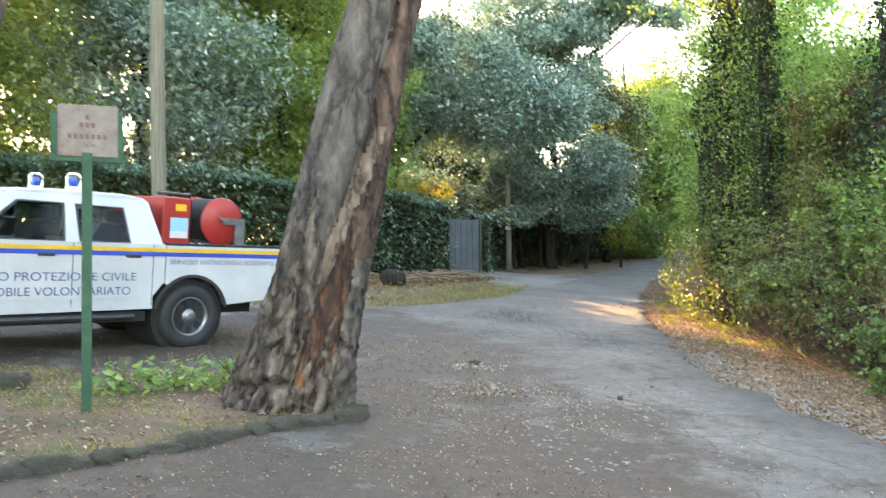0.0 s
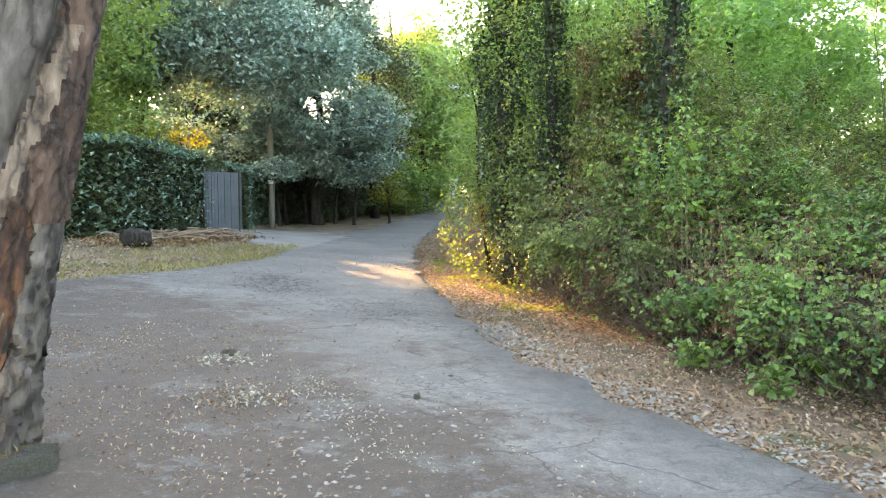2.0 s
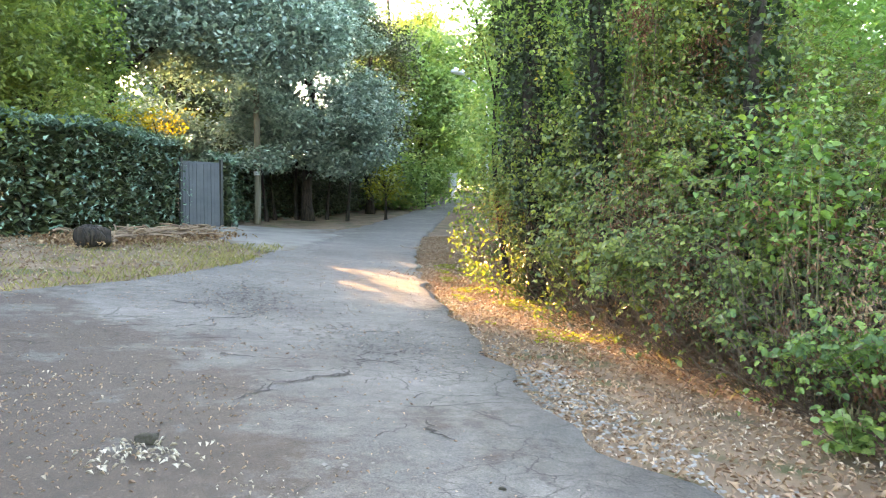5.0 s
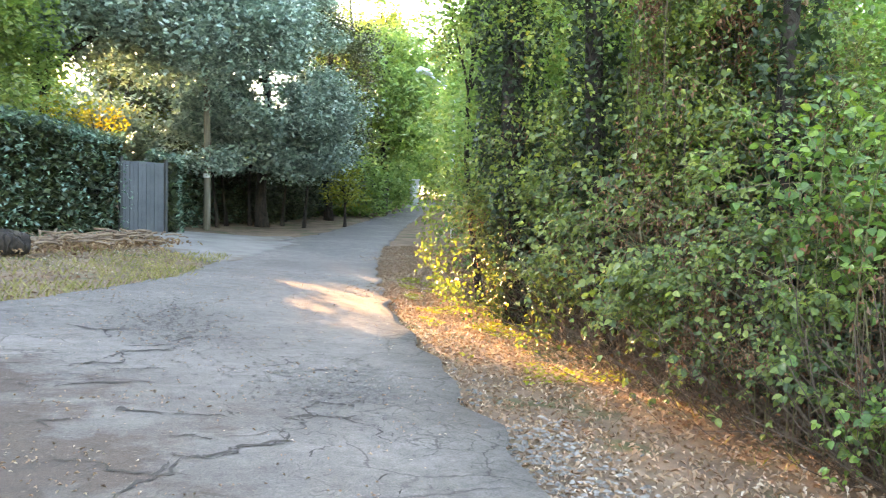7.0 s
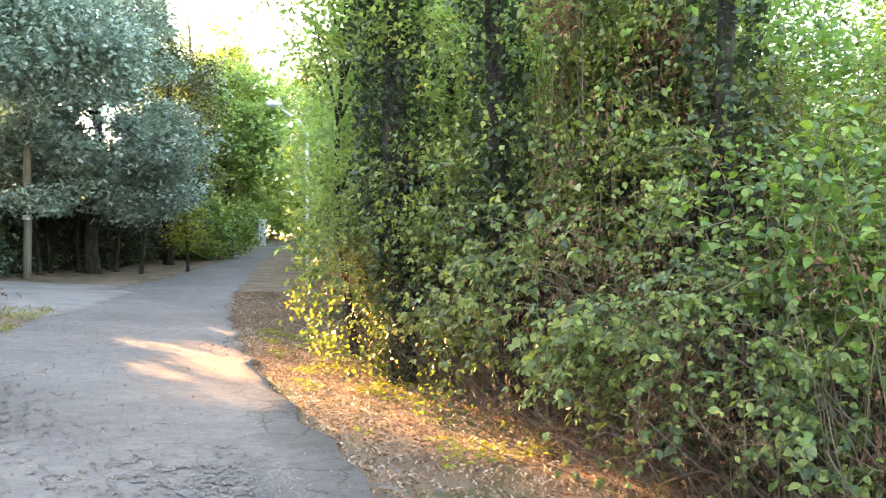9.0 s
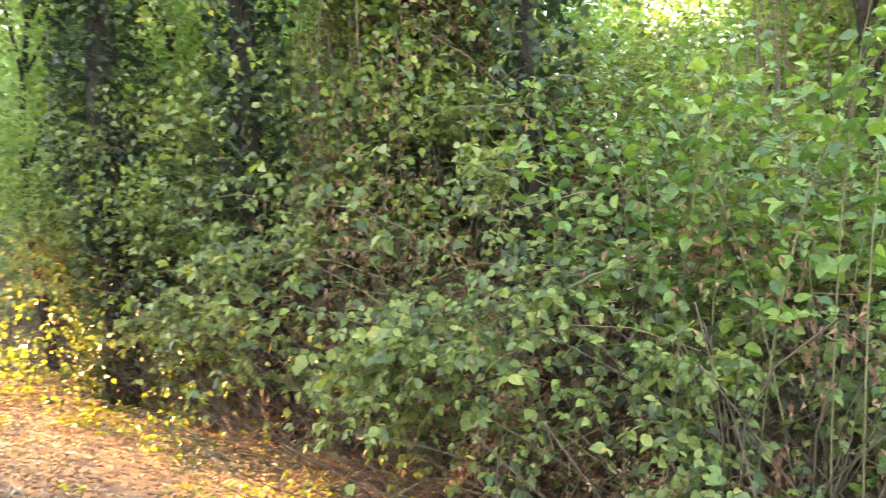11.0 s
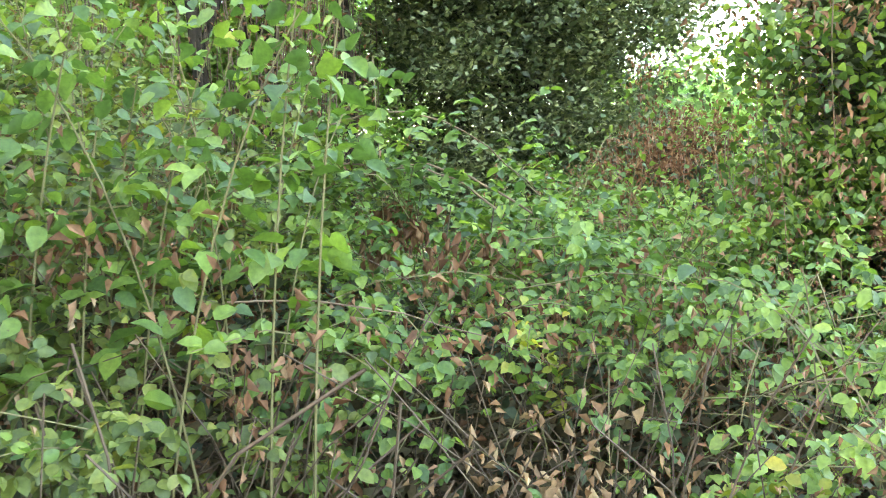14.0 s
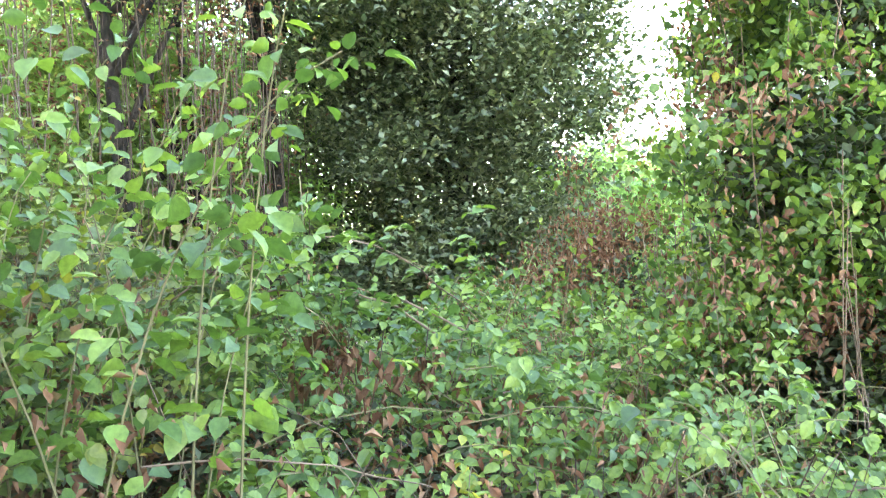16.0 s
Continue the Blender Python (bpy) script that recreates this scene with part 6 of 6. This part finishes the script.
OCT = (np.array([(0.5, 0, 0), (0.1, 0.42, 0.03), (-0.45, 0.1, 0), (-0.1, -0.4, 0.02), (0.03, 0.02, 0.26), (0.25, 0.25, 0.16)]), [(0, 5, 4), (0, 1, 5), (1, 4, 5), (1, 2, 4), (2, 3, 4), (3, 0, 4)])
scatter("gravel", "pale broken stones and gravel along the asphalt edge", "gravel", 4500, between(4.0, 6.0), between(3.5, 11.5), 0.045, M_PEBBLE, OCT, 0.01, 6.0, lambda x, y: np.abs(x - edge_x(R_EDGE, y) - 0.35) < 0.5 * rng.random(len(x)))
scatter("gravel", "loose pale stones on the worn asphalt", "gravel", 900, between(0, 3), between(5, 9), 0.04, M_PEBBLE, OCT, 0.03, 6.0, lambda x, y: in_patch(x, y, 0.9, 0.15, 8.0))

# soil-filled cracks in the asphalt
M_CRACK = surface("crack_soil", (0.024, 0.02, 0.017), (0.075, 0.064, 0.054), 20.0, 0.95)
road = bpy.data.objects["road"]


def crack(points, width):
    pts = np.array(points, float)
    t = np.linspace(0, len(pts) - 1, len(pts) * 22)
    line = np.stack([np.interp(t, range(len(pts)), pts[:, k]) for k in (0, 1)], 1)
    line += np.array([(noise.noise((a * 3, b * 3, 1)) * 0.2 + noise.noise((a * 9, b * 9, 2)) * 0.09 + noise.noise((a * 31, b * 31, 3)) * 0.03, noise.noise((a * 3, b * 3, 5)) * 0.2 + noise.noise((a * 9, b * 9, 6)) * 0.09 + noise.noise((a * 31, b * 31, 7)) * 0.03) for a, b in line])
    d = np.gradient(line, axis=0)
    d /= np.linalg.norm(d, axis=1)[:, None]
    nrm = np.stack([-d[:, 1], d[:, 0]], 1)
    k = len(line)
    gaps = np.array([min(1.0, max(0.06, 0.55 + 1.9 * noise.noise((a * 2.2, b * 2.2, 9)))) for a, b in line])
    w = 0.85 * width * gaps * np.sin(np.linspace(0.08, np.pi - 0.08, k)) ** 0.5 * np.abs(1 + 0.7 * rng.normal(size=k)).clip(0.15, 2.2)
    L, R = line + nrm * w[:, None] / 2, line - nrm * w[:, None] / 2
    V = [(x, y, float(ground_z(x, y)) + 0.035 + 0.012 * math.sin(x * 1.3 + y * 0.4)) for q in zip(L, R) for x, y in q]
    part("crack", Soup().add(V, [(2 * i, 2 * i + 1, 2 * i + 3, 2 * i + 2) for i in range(k - 1)]), M_CRACK, road)


for pts, w in (([(1.7, 9.9), (2.17, 10.2), (2.42, 10.6), (3.1, 11.15), (3.7, 11.5), (4.1, 11.55), (4.6, 11.8), (5.1, 12.4)], 0.026), ([(3.7, 12.9), (4.3, 13.2), (4.7, 13.15), (5.3, 13.6)], 0.05), ([(4.2, 12.8), (4.5, 12.6), (4.9, 12.95)], 0.06),
               ([(4.1, 11.3), (4.05, 10.6), (4.1, 10.2), (4.5, 10.3)], 0.04), ([(2.6, 14.6), (3.06, 15.2), (3.4, 15.7), (3.7, 17.4), (3.9, 18.8)], 0.05), ([(4.1, 12.45), (4.5, 12.65), (4.7, 12.4), (5.0, 12.1)], 0.04),
               ([(1.2, 12.6), (2.5, 12.7), (2.9, 12.75), (3.3, 13.0), (3.7, 12.9)], 0.035), ([(2.4, 10.6), (2.7, 10.95), (3.0, 11.0), (3.5, 11.5)], 0.03), ([(3.3, 14.4), (3.15, 15.5), (3.0, 16.2)], 0.035), ([(-1.5, 12.9), (-0.3, 12.5), (0.8, 12.7), (1.6, 12.3)], 0.03),
               ([(2.9, 9.3), (3.4, 9.8), (3.7, 10.5), (4.05, 10.8)], 0.025), ([(4.4, 11.5), (4.7, 11.1), (4.6, 10.6)], 0.03),
               ([(3.9, 12.5), (4.2, 12.35), (4.6, 12.5), (4.9, 12.3)], 0.06), ([(4.3, 13.0), (4.6, 12.85), (5.0, 13.1)], 0.06), ([(2.3, 15.3), (2.6, 15.0), (3.0, 15.2)], 0.06), ([(2.8, 14.2), (3.2, 14.3), (3.4, 14.8)], 0.05), ([(3.4, 11.7), (3.9, 12.0), (4.5, 11.9), (5.0, 12.0)], 0.05),
               ([(1.9, 11.6), (2.5, 11.9), (3.1, 11.7), (3.5, 11.9)], 0.035), ([(0.6, 11.3), (1.2, 11.5), (1.8, 11.2)], 0.03)):
    crack(pts, w)
for _ in range(28):
    x, y = rng.uniform(1.4, 5.0), rng.uniform(9.8, 14.6)
    if x > edge_x(R_EDGE, y) - 0.2:
        continue
    turn = rng.normal() * 0.5
    pts = [(x, y)]
    for _ in range(rng.integers(2, 5)):
        turn += rng.normal() * 0.6
        pts.append((min(pts[-1][0] + 0.3 * math.cos(turn), float(edge_x(R_EDGE, pts[-1][1])) - 0.1), pts[-1][1] + 0.3 * math.sin(turn)))
    crack(pts, rng.uniform(0.015, 0.04))


crumbs = np.concatenate([np.stack(strip_line, 1) for strip_line in ((4.4 + 0.5 * rng.normal(size=700), 12.6 + 0.45 * rng.normal(size=700)), (3.4 + 0.35 * rng.normal(size=500), 15.6 + 1.2 * rng.normal(size=500)), (4.5 + 0.3 * rng.normal(size=400), 10.8 + 0.5 * rng.normal(size=400)))])
tagged(leaves("asphalt_crumbs", np.column_stack([crumbs, ground_z(crumbs[:, 0], crumbs[:, 1]) + 0.032]), 0.05, M_ROAD, None, OCT, up=6.0), "broken asphalt crumbs along the cracks", "rubble", kind="stuff")


def strip(n, a, b, spread):
    t = rng.random(n)
    return a[0] + (b[0] - a[0]) * t + rng.normal(size=n) * spread, a[1] + (b[1] - a[1]) * t + rng.normal(size=n) * spread


# the first strip's pale leaves also imitate a streak of sunlight
for a, c, sp, n, m, sz in (((2.1, 8.9), (2.06, 6.3), 0.12, 260, M_PALELEAF, 0.024), ((1.25, 7.8), (1.7, 8.05), 0.16, 90, M_PALELEAF, 0.045), ((1.2, 7.6), (1.75, 8.1), 0.25, 240, M_LITTER, 0.034), ((1.4, 9.2), (1.75, 9.4), 0.15, 130, M_PALELEAF, 0.042), ((-0.6, 9.6), (1.5, 9.5), 0.45, 600, M_LITTER, 0.026)):
    x, y = strip(n, a, c, sp)
    tagged(leaves("leaf_drift_and_sun_streak", np.stack([x, y, ground_z(x, y) + 0.036 + 0.012 * rng.random(n)], 1), sz, m, None, CURL, up=2.2), "pale dry leaves on the asphalt, drifts and a painted sun streak", "leaf litter", kind="stuff")
clod = thing("dirt_clod", (1.65, 9.55, float(ground_z(1.65, 9.55)) + 0.05), "dark lump of earth on the asphalt", "clod")
ob = new("lump", STONES[2])
ob.parent = clod
ob.matrix_local = Matrix.Diagonal((0.06, 0.045, 0.035, 1))
for x, y, s in ((2.72, 7.72, 0.032), (3.3, 8.4, 0.02)):
    ob = tagged(new("stone", STONES[1]), "small grey stone lying on the asphalt", "stone", "loose stones")
    ob.matrix_world = pose(x, y, float(ground_z(x, y)) + 0.03 + s * 0.5, 0, 0, x * 90) @ Matrix.Diagonal((s, s * 0.8, s * 0.7, 1))

# ---- leaves that can be told apart ----
def leaf_piece(name, tmpl, mat):
    me = bpy.data.meshes.new(name)
    me.from_pydata(tmpl[0].tolist(), [], tmpl[1])
    me.materials.append(mat)
    return me


near = bpy.data.objects["bramble_thicket"]
P, out = bank_surface(75, 7.2, 11.2, 2.5)
Q, way, L = sprays(P, out, 4, 0.4, 0.03)
piece = leaf_piece("leaf", LEAF8, M_BRAMBLE)
for q in Q:
    ob = new("leaf", piece)
    ob.parent = near
    ob.matrix_world = pose(*q, rng.uniform(-50, 50), rng.uniform(-80, -5), rng.uniform(0, 360)) @ Matrix.Scale(float(rng.uniform(0.055, 0.09)), 4)
litter = bpy.data.objects["leaf_litter"]
fallen = leaf_piece("fallen_leaf", CURL, M_LITTER)
n = 0
while n < 260:
    x, y = rng.uniform(4.2, 6.6), rng.uniform(4.5, 11.5)
    if edge_x(R_EDGE, y) + 0.1 < x < edge_x(FACE, y):
        ob = new("fallen_leaf", fallen)
        ob.parent = litter
        ob.matrix_world = pose(x, y, float(ground_z(x, y)) + 0.03, rng.uniform(-25, 25), rng.uniform(-25, 25), rng.uniform(0, 360)) @ Matrix.Scale(float(rng.uniform(0.05, 0.09)), 4)
        n += 1
